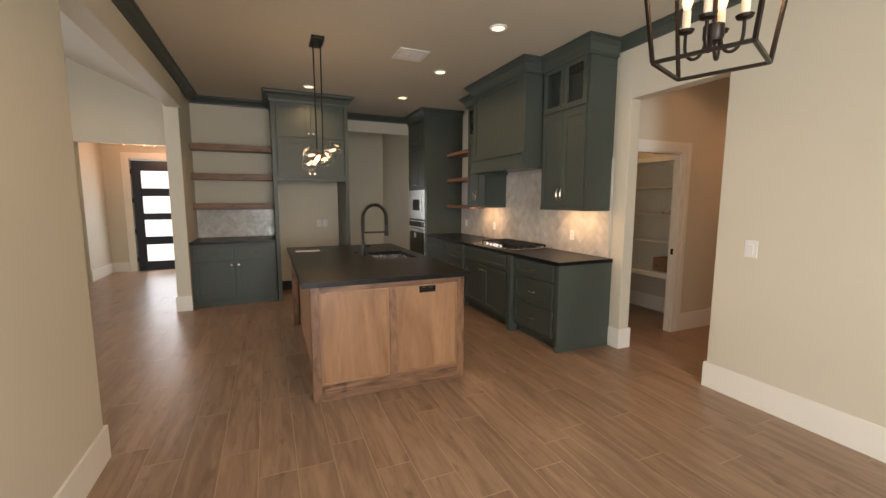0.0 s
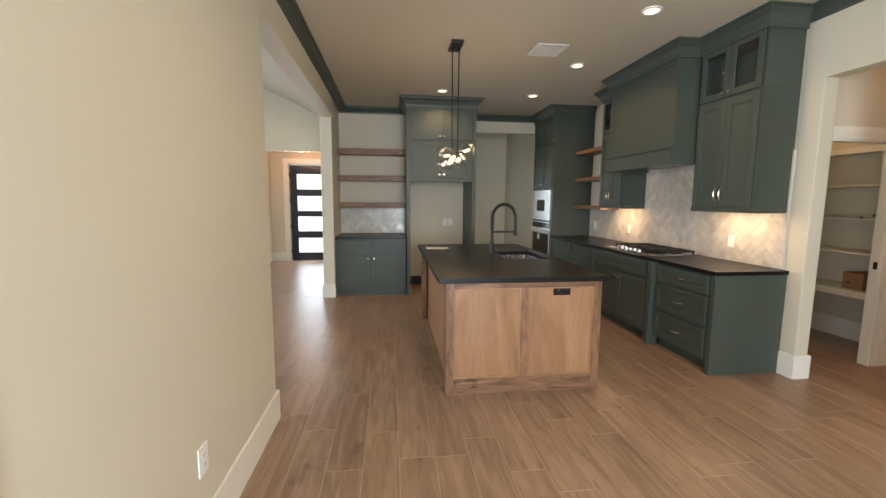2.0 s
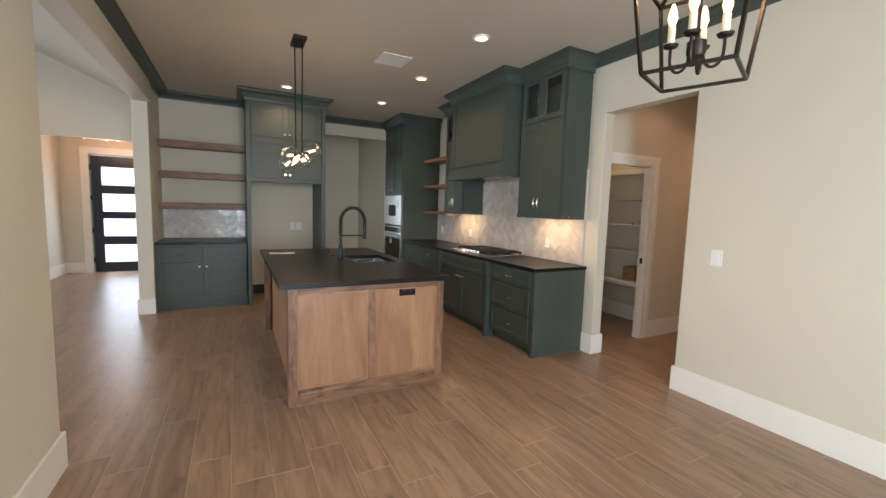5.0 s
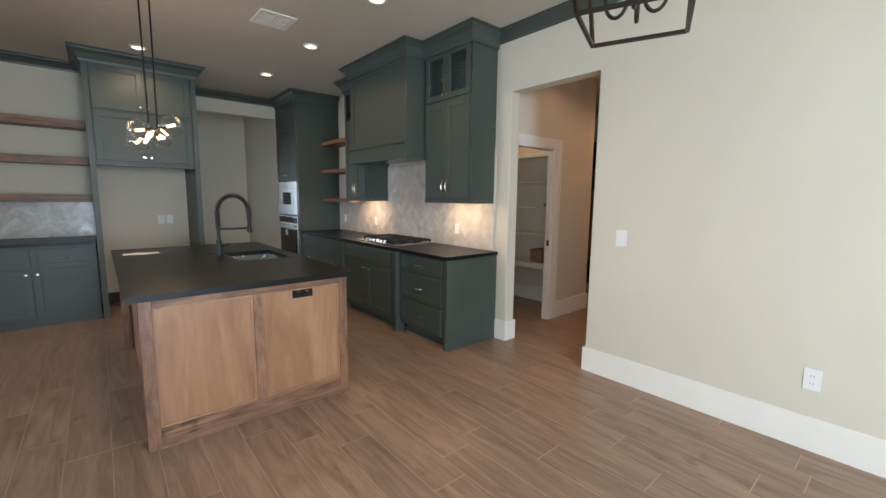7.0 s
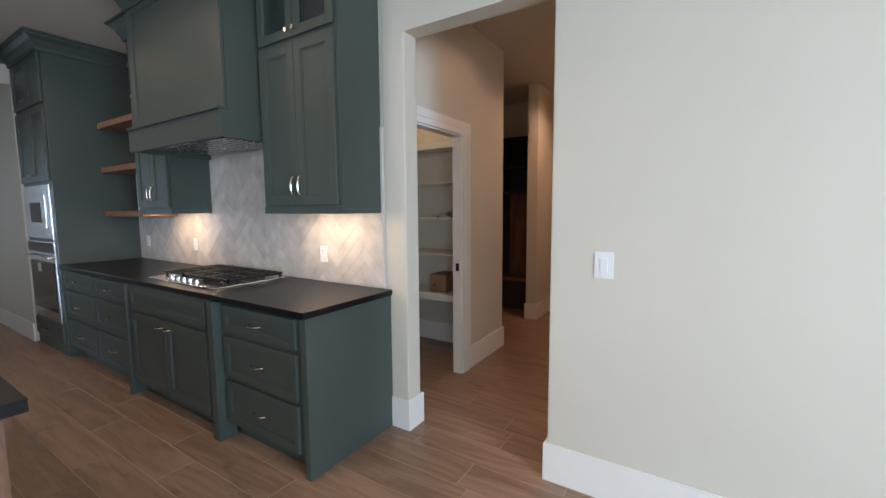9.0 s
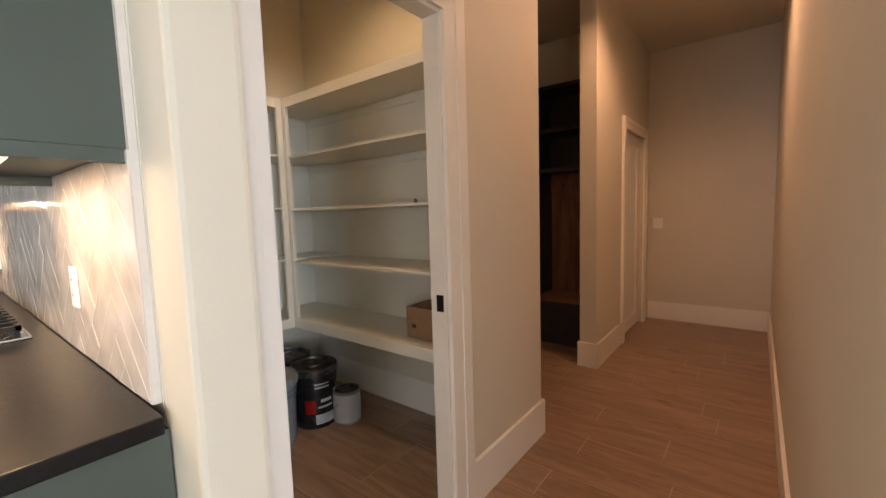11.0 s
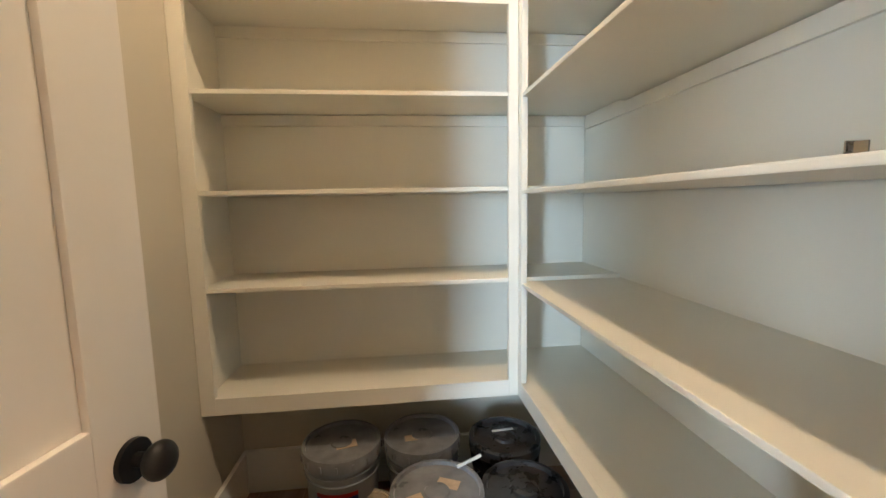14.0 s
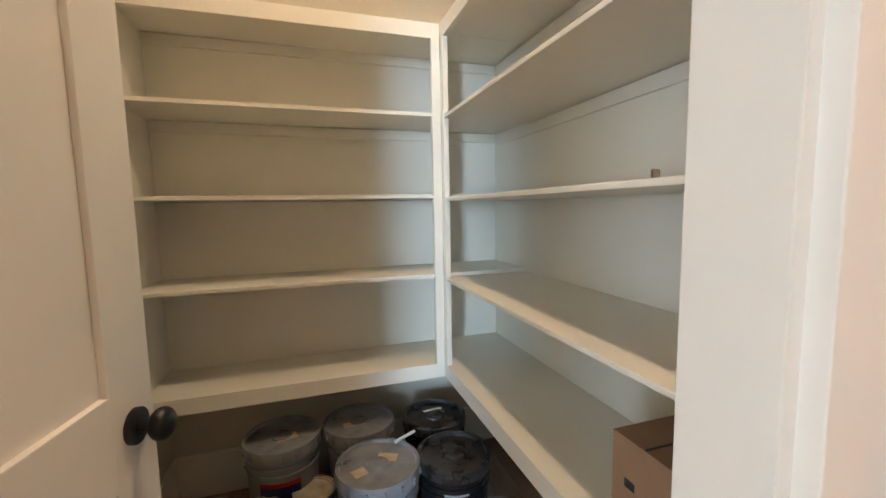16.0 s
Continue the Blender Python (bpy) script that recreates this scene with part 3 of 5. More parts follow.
t, F = base_unit(3.545, 4.285, "dark green base cabinet with three drawers")
for a, b in ((0.70, 0.865), (0.415, 0.675), (0.125, 0.39)):
    drawer_face(F, 3.585, 4.265, a, b, t)
part("end_panel", boxes(((3.135, 3.50, 0.0), (3.815, 3.5445, 0.884)), bevel=0.003), GREEN, t)
t, F = base_unit(4.355, 5.52, "dark green cooktop cabinet with two doors below a false drawer", 3.115)
shaker(F, 4.40, 5.48, 0.70, 0.865, t, "drawer", 0.045)
for a, b, h in ((4.40, 4.936, 4.885), (4.944, 5.48, 4.995)):
    dr = shaker(F, a, b, 0.125, 0.675, t)
    pull(F, h, 0.62, dr, 0.05)
solid("filler_post", boxes(((3.085, 4.287, 0.0), (3.20, 4.353, 0.884)), bevel=0.004), GREEN, "square green filler post beside the cooktop cabinet", "cabinet post")
solid("filler_post", boxes(((3.085, 5.5225, 0.0), (3.20, 5.572, 0.884)), bevel=0.004), GREEN, "square green filler post beside the drawer cabinet", "cabinet post")
t, F = base_unit(5.575, 7.06, "dark green base cabinet with six drawers")
for u0, u1 in ((5.60, 6.31), (6.33, 7.04)):
    for a, b in ((0.70, 0.865), (0.415, 0.675), (0.125, 0.39)):
        drawer_face(F, u0, u1, a, b, t)
solid("range_countertop", boxes(((3.105, 3.475, 0.886), (3.8, 7.065, 0.922)), bevel=0.004), STONE, "black honed granite countertop on the range wall", "countertop")

# gas cooktop
ck = thing("gas_cooktop", (3.47, 4.92, 0.922), "stainless gas cooktop with black cast iron grates", "cooktop")
part("tray", boxes(((3.19, 4.46, 0.9225), (3.74, 5.38, 0.934)), bevel=0.004), STEEL, ck)
for gx0, gx1, gy0, gy1 in ((3.30, 3.72, 4.48, 4.76), (3.30, 3.72, 4.78, 5.06), (3.30, 3.72, 5.08, 5.36)):
    items = [((gx0, gy0, 0.955), (gx1, gy0 + 0.014, 0.971)), ((gx0, gy1 - 0.014, 0.955), (gx1, gy1, 0.971)), ((gx0, gy0, 0.955), (gx0 + 0.014, gy1, 0.971)), ((gx1 - 0.014, gy0, 0.955), (gx1, gy1, 0.971))]
    for k in range(1, 4):
        yy = gy0 + (gy1 - gy0) * k / 4
        items.append(((gx0, yy - 0.006, 0.957), (gx1, yy + 0.006, 0.975)))
    for k in range(1, 3):
        xx = gx0 + (gx1 - gx0) * k / 3
        items.append(((xx - 0.006, gy0, 0.957), (xx + 0.006, gy1, 0.973)))
    for xx in (gx0 + 0.004, gx1 - 0.018):
        for yy in (gy0 + 0.004, gy1 - 0.018):
            items.append(((xx, yy, 0.934), (xx + 0.014, yy + 0.014, 0.957)))
    part("grate", boxes(*items), BLACK, ck, "black cast iron grate")
for bx, by in ((3.42, 4.62), (3.61, 4.62), (3.51, 4.92), (3.42, 5.22), (3.61, 5.22)):
    part("burner", lathe([(0, 0), (0.05, 0), (0.05, 0.012), (0.035, 0.014), (0.035, 0.022), (0, 0.024)], (bx, by, 0.9345), 20), BLACK, ck, smooth=True)
for k in range(5):
    part("control_knob", lathe([(0, 0), (0.021, 0), (0.019, 0.026), (0.012, 0.03), (0, 0.03)], (3.235, 4.74 + 0.085 * k, 0.9345), 20), STEEL, ck, "stainless control knob", True)

# upper cabinets


def upper(y0, y1, y_end, label):
    t = thing("upper_cabinet", (3.64, (y0 + y1) / 2, 1.44), label, "cabinet", "range wall upper cabinets")
    xf = 3.48
    part("body", boxes(((xf, y0, 1.44), (3.815, y1, 2.455))), GREEN, t)
    part("glazed_box", boxes(((xf, y0, 2.456), (3.815, y0 + 0.02, 2.97)), ((xf, y1 - 0.02, 2.456), (3.815, y1, 2.97)), ((3.79, y0 + 0.02, 2.456), (3.815, y1 - 0.02, 2.97)), ((xf, y0 + 0.02, 2.93), (3.79, y1 - 0.02, 2.97)), ((xf, y0 + 0.02, 2.456), (3.79, y1 - 0.02, 2.47))), GREEN, t)
    part("light_rail", boxes(((xf - 0.008, y0 - 0.002, 1.412), (xf + 0.02, y1 + 0.002, 1.455)), ((xf + 0.0205, y0 - 0.002, 1.412), (3.803, y0 + 0.016, 1.4395)), ((xf + 0.0205, y1 - 0.016, 1.412), (3.803, y1 + 0.002, 1.4395)), bevel=0.002), GREEN, t)
    part("frieze", boxes(((xf - 0.022, y0 - 0.006, 2.955), (3.815, y1 + 0.004, 3.05)), bevel=0.003), GREEN, t)
    F = facing("W", xf)
    m = (y0 + y1) / 2
    for a, b, h in ((y0 + 0.025, m - 0.002, m - 0.032), (m + 0.002, y1 - 0.025, m + 0.032)):
        dr = shaker(F, a, b, 1.465, 2.435, t)
        pull(F, h, 1.58, dr, 0.13, True)
        gd = shaker(F, a, b, 2.465, 2.93, t, "glass_door", 0.055, hollow=True)
        part("pane", face_boxes(F, (a + 0.05, 2.51, 0.004, b - 0.05, 2.885, 0.008)), SMOKE, gd, "clear glass pane").visible_shadow = False
        small_knob(F, h, 2.50, gd)
    return t


upper(3.56, 4.285, 0, "dark green upper cabinet with glazed top doors beside the hood")
upper(5.56, 6.17, 0, "dark green upper cabinet with glazed top doors beside the floating shelves")
solid("under_cabinet_light", boxes(((3.62, 3.62, 1.428), (3.66, 4.22, 1.4395))), STRIPGLOW, "slim warm light strip under the cabinet", "light strip")
solid("under_cabinet_light", boxes(((3.62, 5.62, 1.428), (3.66, 6.12, 1.4395))), STRIPGLOW, "slim warm light strip under the cabinet", "light strip")
lamp("strip_light_a", "AREA", look((3.60, 3.92, 1.42), (3.72, 3.92, 0)), 4.2, WARM, 0.55, 0.04)
lamp("strip_light_b", "AREA", look((3.60, 5.87, 1.42), (3.72, 5.87, 0)), 4.2, WARM, 0.5, 0.04)
bm = crown([(3.815, 3.554), (3.458, 3.554), (3.458, 4.288)], h=0.15, out=0.1)
solid("cabinet_crown", bm, GREEN, "stepped dark green crown on the upper cabinet", "crown moulding")
bm = crown([(3.458, 5.552), (3.458, 6.176), (3.815, 6.176)], h=0.15, out=0.1)
solid("cabinet_crown", bm, GREEN, "stepped dark green crown on the upper cabinet", "crown moulding")

# range hood
hd = thing("range_hood", (3.53, 4.92, 1.9), "dark green panelled wooden range hood with a deep bottom band", "range hood")
part("chimney", boxes(((3.26, 4.30, 2.045), (3.815, 5.545, 2.975))), GREEN, hd)
F = facing("W", 3.26)
shaker(F, 4.302, 5.543, 2.06, 2.96, hd, "front_panel", 0.075)
part("band", boxes(((3.205, 4.29, 1.885), (3.815, 4.32, 2.045)), ((3.205, 5.52, 1.885), (3.815, 5.555, 2.045)), ((3.205, 4.32, 1.885), (3.235, 5.52, 2.045)), ((3.235, 4.32, 1.95), (3.815, 5.52, 2.044)), bevel=0.003), GREEN, hd)
part("band_cap", boxes(((3.19, 4.289, 2.046), (3.26, 5.556, 2.062)), bevel=0.003), GREEN, hd)
ins = part("insert", boxes(((3.30, 4.42, 1.915), (3.74, 5.42, 1.949)), bevel=0.004), STEEL, hd, "stainless extractor insert")
for k in range(8):
    part("baffle", boxes(((3.33 + 0.05 * k, 4.46, 1.905), (3.36 + 0.05 * k, 5.38, 1.9145))), STEEL, ins)
part("frieze", boxes(((3.245, 4.288, 2.965), (3.815, 5.552, 3.05)), bevel=0.003), GREEN, hd)
solid("hood_crown", crown([(3.45, 4.292), (3.238, 4.292), (3.238, 5.55), (3.45, 5.55)], h=0.15, out=0.1), GREEN, "stepped dark green crown on the hood", "crown moulding")

# floating shelves by the oven tower
for zc in (1.385, 1.83, 2.27):
    solid("floating_shelf", boxes(((3.50, 6.175, zc), (3.80, 7.06, zc + 0.055)), bevel=0.004), SHELFWOOD, "thick brown stained wooden floating shelf", "shelf", group="floating shelves by the oven tower")

# oven tower
t = thing("oven_tower", (3.47, 7.52, 0), "tall dark green cabinet holding microwave and wall oven", "cabinet")
part("body", boxes(((3.12, 7.07, 0.0), (3.815, 8.0, 2.97)), bevel=0.003), GREEN, t)
F = facing("W", 3.12)
drawer_face(F, 7.10, 7.97, 0.12, 0.30, t)
for v0, v1, hv in ((1.735, 2.44, 1.80), (2.47, 2.93, 2.53)):
    for a, b, h in ((7.10, 7.533, 7.49), (7.537, 7.97, 7.58)):
        dr = shaker(F, a, b, v0, v1, t)
        small_knob(F, h, hv, dr)
ov = thing("wall_oven", (3.12, 7.535, 0.33), "stainless and black glass built-in wall oven", "oven")
part("frame", face_boxes(F, (7.12, 0.33, 0.001, 7.95, 1.14, 0.02), bevel=0.004), STEEL, ov)
part("door_glass", face_boxes(F, (7.17, 0.43, 0.021, 7.90, 0.93, 0.026), bevel=0.002), GLOSSBLACK, ov, "black glass oven door")
part("control_panel", face_boxes(F, (7.13, 1.03, 0.021, 7.94, 1.125, 0.026), bevel=0.002), GLOSSBLACK, ov)
part("handle", tube([F(7.17, 0.985, 0.02), F(7.17, 0.985, 0.06), F(7.90, 0.985, 0.06), F(7.90, 0.985, 0.02)], 0.009, 10), STEEL, ov, "stainless bar handle", True)
part("sticker", face_boxes(F, (7.55, 0.82, 0.0265, 7.66, 0.91, 0.0275)), PAPERW, ov, "pale yellow label on the glass")
mw = thing("microwave", (3.12, 7.535, 1.17), "stainless built-in microwave with a dark window", "microwave")
part("frame", face_boxes(F, (7.12, 1.17, 0.001, 7.95, 1.70, 0.02), bevel=0.004), STEEL, mw)
part("window_frame", face_boxes(F, (7.26, 1.28, 0.021, 7.80, 1.60, 0.026), bevel=0.002), STEEL, mw)
part("door_glass", face_boxes(F, (7.36, 1.33, 0.0265, 7.72, 1.53, 0.030), bevel=0.001), GLOSSBLACK, mw)
solid("cabinet_crown", crown([(3.79, 7.06), (3.095, 7.06), (3.095, 7.97)], h=0.15, out=0.1), GREEN, "stepped dark green crown on the oven tower", "crown moulding")

# ---- kitchen: niche and refrigerator surround ----
YF = 6.85
t = thing("sideboard_cabinet", (0.08, 7.3, 0), "dark green base cabinet with two drawers over two doors", "cabinet")
part("body", boxes(((-0.455, YF, 0.09), (0.635, 7.655, 0.895))), GREEN, t)
part("toe_kick", boxes(((-0.455, YF + 0.03, 0.0), (0.635, 7.655, 0.0895))), GREEN, t)
F = facing("S", YF)
for a, b, h in ((-0.43, 0.085, 0.045), (0.095, 0.61, 0.135)):
    drawer_face(F, a, b, 0.665, 0.865, t)
    dr = shaker(F, a, b, 0.115, 0.64, t)
    small_knob(F, h, 0.595, dr)
solid("sideboard_countertop", boxes(((-0.457, YF - 0.03, 0.897), (0.64, 7.645, 0.93)), bevel=0.003), STONE, "black granite countertop in the shelf niche", "countertop")
for zc in (1.37, 1.82, 2.255):
    solid("niche_shelf", boxes(((-0.457, 7.36, zc), (0.645, 7.648, zc + 0.09)), bevel=0.004), SHELFWOOD, "thick brown stained wooden niche shelf", "shelf", group="niche shelves")
t = thing("refrigerator_surround", (1.2, 7.3, 0), "dark green refrigerator surround with four doors above", "cabinet")
part("side_panel", boxes(((0.65, YF - 0.02, 0.0), (0.705, 7.655, 2.97)), bevel=0.002), GREEN, t)
part("side_panel", boxes(((1.685, YF - 0.02, 0.0), (1.74, 7.655, 2.97)), bevel=0.002), GREEN, t)
part("body", boxes(((0.706, YF, 1.84), (1.684, 7.655, 2.97))), GREEN, t)
part("light_rail", boxes(((0.706, YF - 0.015, 1.80), (1.684, YF + 0.02, 1.839)), bevel=0.003), GREEN, t)
F = facing("S", YF)
for v0, v1, hv in ((1.86, 2.41, 1.91), (2.44, 2.92, 2.49)):
    for a, b, h in ((0.72, 1.193, 1.16), (1.197, 1.67, 1.23)):
        dr = shaker(F, a, b, v0, v1, t)
        small_knob(F, h, hv, dr)
part("frieze", boxes(((0.648, YF - 0.022, 2.955), (1.742, 7.655, 3.05)), bevel=0.003), GREEN, t)
solid("cabinet_crown", crown([(0.648, 7.60), (0.648, YF - 0.025), (1.745, YF - 0.025), (1.745, 7.60)][::-1], h=0.15, out=0.1), GREEN, "stepped dark green crown on the refrigerator surround", "crown moulding")
solid("baseboard", boxes(((0.706, 7.642, 0), (1.684, 7.659, 0.15))), DARK, "dark strip at the foot of the niche", kind="structure")

# ---- island ----
t = thing("kitchen_island", (1.43, 4.55, 0), "stained knotty alder kitchen island with panelled ends", "kitchen island")
part("body", boxes(((0.865, 3.46, 0.0), (2.02, 5.55, 0.66)), ((0.865, 3.46, 0.66), (0.885, 5.55, 0.884)), ((2.0, 3.46, 0.66), (2.02, 5.55, 0.884))), ALDER, t)
Y0 = 3.40
part("end_panel", boxes(((0.83, Y0 + 0.012, 0.02), (2.05, 3.459, 0.884))), ALDER, t, "honey stained alder end panel")
FS = facing("S", Y0 + 0.012)
for name, u0, u1, v0, v1 in (("stile", 0.815, 0.875, 0.0, 0.884), ("stile", 1.405, 1.465, 0.125, 0.84), ("stile", 1.995, 2.055, 0.0, 0.884), ("bottom_rail", 0.876, 1.994, 0.0, 0.125), ("top_rail", 0.876, 1.994, 0.84, 0.884)):
    part(name, face_boxes(FS, (u0, v0, 0.0, u1, v1, 0.018), bevel=0.002), KNOTTY_RAIL if "rail" in name else KNOTTY, t, "knotty alder frame board")
for u0, u1 in ((0.876, 1.404), (1.466, 1.994)):
    e = 0.012
    part("panel_bead", face_boxes(FS, (u0, 0.1255, 0.0, u0 + e, 0.8395, 0.010), (u1 - e, 0.1255, 0.0, u1, 0.8395, 0.010), (u0 + e, 0.1255, 0.0, u1 - e, 0.1255 + e, 0.010), (u0 + e, 0.8395 - e, 0.0, u1 - e, 0.8395, 0.010)), ALDER, t)
part("corner_post", boxes(((0.812, 3.41, 0.0), (0.829, 3.50, 0.884)), bevel=0.002), KNOTTY, t)
part("far_panel", boxes(((0.79, 5.551, 0.0), (2.05, 5.62, 0.884)), bevel=0.003), ALDER, t)
part("far_stile", boxes(((0.785, 5.47, 0.0), (0.85, 5.55, 0.884)), bevel=0.003), KNOTTY, t)
part("apron", boxes(((0.83, 3.51, 0.80), (0.85, 5.465, 0.884)), bevel=0.002), KNOTTY, t)
part("side_trim", boxes(((2.021, 3.46, 0.0), (2.052, 5.55, 0.884)), bevel=0.002), GREEN, t, "painted working side")
# worktop with the sink cut out
X0, X1, YA, YB = 0.755, 2.10, 3.365, 5.78
SX0, SX1, SY0, SY1 = 1.56, 1.98, 4.32, 4.95
bm = boxes(((X0, YA, 0.886), (SX0, YB, 0.924)), ((SX1, YA, 0.886), (X1, YB, 0.924)), ((SX0, YA, 0.886), (SX1, SY0, 0.924)), ((SX0, SY1, 0.886), (SX1, YB, 0.924)))
bmesh.ops.remove_doubles(bm, verts=bm.verts, dist=1e-5)
solid("island_worktop", bm, STONE, "black honed granite island worktop with a sink cutout", "countertop")
sk = thing("kitchen_sink", ((SX0 + SX1) / 2, (SY0 + SY1) / 2, 0.68), "undermount stainless steel kitchen sink", "sink")
part("basin", boxes(((SX0 - 0.01, SY0 - 0.01, 0.68), (SX1 + 0.01, SY1 + 0.01, 0.69)), ((SX0 - 0.012, SY0 - 0.012, 0.69), (SX0 - 0.004, SY1 + 0.012, 0.8855)), ((SX1 + 0.004, SY0 - 0.012, 0.69), (SX1 + 0.012, SY1 + 0.012, 0.8855)),
                    ((SX0 - 0.004, SY0 - 0.012, 0.69), (SX1 + 0.004, SY0 - 0.004, 0.8855)), ((SX0 - 0.004, SY1 + 0.004, 0.69), (SX1 + 0.004, SY1 + 0.012, 0.8855))), STEEL, sk)
part("drain", lathe([(0, 0.003), (0.03, 0.003), (0.045, 0.0), (0.045, -0.001)], (1.77, 4.63, 0.691), 24), STEEL, sk, smooth=True)

# spring-neck faucet
FX, FY, FZ = 1.49, 4.72, 0.9245
fa = thing("faucet", (FX, FY, FZ), "matte black spring-neck kitchen faucet", "faucet")
part("base", lathe([(0, 0), (0.031, 0), (0.031, 0.012), (0.024, 0.016), (0.022, 0.14), (0.018, 0.15), (0, 0.15)], (FX, FY, FZ), 24), BLACK, fa, smooth=True)
part("riser", tube([(FX, FY, FZ + 0.15), (FX, FY, FZ + 0.40)], 0.014, 14), BLACK, fa, smooth=True)
arc = [(FX, FY, FZ + 0.26 + 0.01 * i) for i in range(14)]
arc += [(FX + 0.13 - 0.13 * math.cos(a), FY, FZ + 0.40 + 0.145 * math.sin(a)) for a in [math.pi * k / 40 for k in range(1, 41)]]
arc += [(FX + 0.26, FY, FZ + 0.40 - 0.01 * i) for i in range(1, 8)]
part("hose", tube(arc, 0.0085, 10), BLACK, fa, smooth=True)
coil = []
cum = 0.0
va = [Vector(p) for p in arc]
for i in range(len(va) - 1):
    d = (va[i + 1] - va[i])
    for k in range(8):
        p = va[i] + d * k / 8
        cum += d.length / 8
        a = cum / 0.0165 * 2 * math.pi
        nrm = Vector((-d.z, 0, d.x)).normalized()
        coil.append(p + 0.0195 * (math.cos(a) * nrm + math.sin(a) * Vector((0, 1, 0))))
part("spring", tube(coil, 0.0042, 6), BLACK, fa, "black coil spring", True)
part("spray_head", lathe([(0, 0), (0.019, 0), (0.021, 0.02), (0.016, 0.07), (0.013, 0.13), (0, 0.13)], (FX + 0.26, FY, FZ + 0.205), 20), BLACK, fa, smooth=True)
part("holder_arm", tube([(FX, FY, FZ + 0.245), (FX + 0.25, FY, FZ + 0.245)], 0.009, 10), BLACK, fa, smooth=True)
part("lever", tube([(FX + 0.02, FY, FZ + 0.09), (FX + 0.055, FY - 0.01, FZ + 0.093), (FX + 0.075, FY - 0.02, FZ + 0.115)], 0.007, 10), BLACK, fa, smooth=True)
solid("air_switch", lathe([(0, 0), (0.019, 0), (0.019, 0.008), (0.014, 0.011), (0, 0.011)], (1.45, 4.93, 0.9245), 20), BLACK, "round black button on the worktop", "air switch", smooth=True)
solid("paper_note", boxes(((0.83, 5.26, 0.9245), (1.10, 5.40, 0.926)), ((0.95, 5.22, 0.9262), (1.04, 5.35, 0.9275))), PAPERW, "loose white paper sheets lying on the island", "paper")
plate(facing("S", 3.412), 1.73, 0.815, "island_outlet", "black double outlet on the island end panel", "outlet", "outlet", GLOSSBLACK, 0.14, 0.085, STEEL)

# ---- ceiling things ----
vt = thing("ceiling_vent", (2.04, 4.70, CZ), "white ceiling air vent with louvres", "air vent")
part("frame", boxes(((1.88, 4.54, CZ - 0.012), (2.20, 4.57, CZ - 0.001)), ((1.88, 4.84, CZ - 0.012), (2.20, 4.87, CZ - 0.001)), ((1.88, 4.57, CZ - 0.012), (1.91, 4.84, CZ - 0.001)), ((2.17, 4.57, CZ - 0.012), (2.20, 4.84, CZ - 0.001)), ((2.035, 4.57, CZ - 0.012), (2.045, 4.84, CZ - 0.001)), bevel=0.002), WHITEPL, vt)
# near-black sheet paints the shade of the open duct between the slats
part("duct_shade", boxes(((1.91, 4.57, CZ - 0.003), (2.17, 4.84, CZ - 0.001))), DARK, vt)
for k in range(9):
    for a, b, tilt in ((1.912, 2.034, 1), (2.046, 2.168, -1)):
        y = 4.585 + k * 0.029
        bm = boxes(((a, y, CZ - 0.011), (b, y + 0.02, CZ - 0.008)))
        part("slat", bm, WHITEPL, vt)

can = thing("recessed_light", (2.55, 3.74, CZ), "round white recessed ceiling light, switched on", "recessed light", "kitchen recessed lights")
part("trim_ring", lathe([(0.058, -0.002), (0.06, -0.012), (0.078, -0.012), (0.082, -0.001)], (2.55, 3.74, CZ), 32), WHITEPL, can, smooth=True)
part("lens", lathe([(0, -0.006), (0.058, -0.006)], (2.55, 3.74, CZ), 32), CANGLOW, can, "glowing warm lens")
CANS = [(2.55, 3.74, CZ), (2.56, 5.12, CZ), (2.52, 6.50, CZ), (1.15, 6.43, CZ), (1.15, 2.2, CZ), (4.75, 2.98, 2.98), (6.5, 3.0, 2.98), (4.72, 4.25, 2.98)]
for p in CANS[1:5]:
    copy_thing(can, pose(*p))
for p in CANS[5:]:
    tagged(copy_thing(can, pose(*p)), label="round white recessed ceiling light in the hall or pantry, switched on", group="hall recessed lights")
copy_thing(can, pose(-2.3, 8.3, 3.84 - 0.004, 0, 24.5, 0))
for i, p in enumerate(CANS):
    lamp("recessed_lamp", "SPOT", pose(p[0], p[1], p[2] - 0.02), (34, 34, 34, 34, 34, 11, 70, 30)[i], (WARM, WARM, WARM, WARM, WARM, (1.0, 0.54, 0.30), (1.0, 0.54, 0.30), (1.0, 0.66, 0.37))[i], 0.05, spot=150)
lamp("recessed_lamp", "SPOT", pose(-2.3, 8.3, 3.8), 20, WARM, 0.05, spot=150)



def hollow(ob, c, r):
    """Gives a glass ball an inner skin, so that it is a thin shell."""
    bm = bmesh.new()
    bm.from_mesh(ob.data)
    old = set(bm.faces)
    ball(Vector(c) - origin_of(ob), r, bm, 18)
    inner = [f for f in bm.faces if f not in old]
    bmesh.ops.recalc_face_normals(bm, faces=inner)
    bmesh.ops.reverse_faces(bm, faces=inner)
    for f in bm.faces:
        f.smooth = True
    bm.to_mesh(ob.data)
    bm.free()


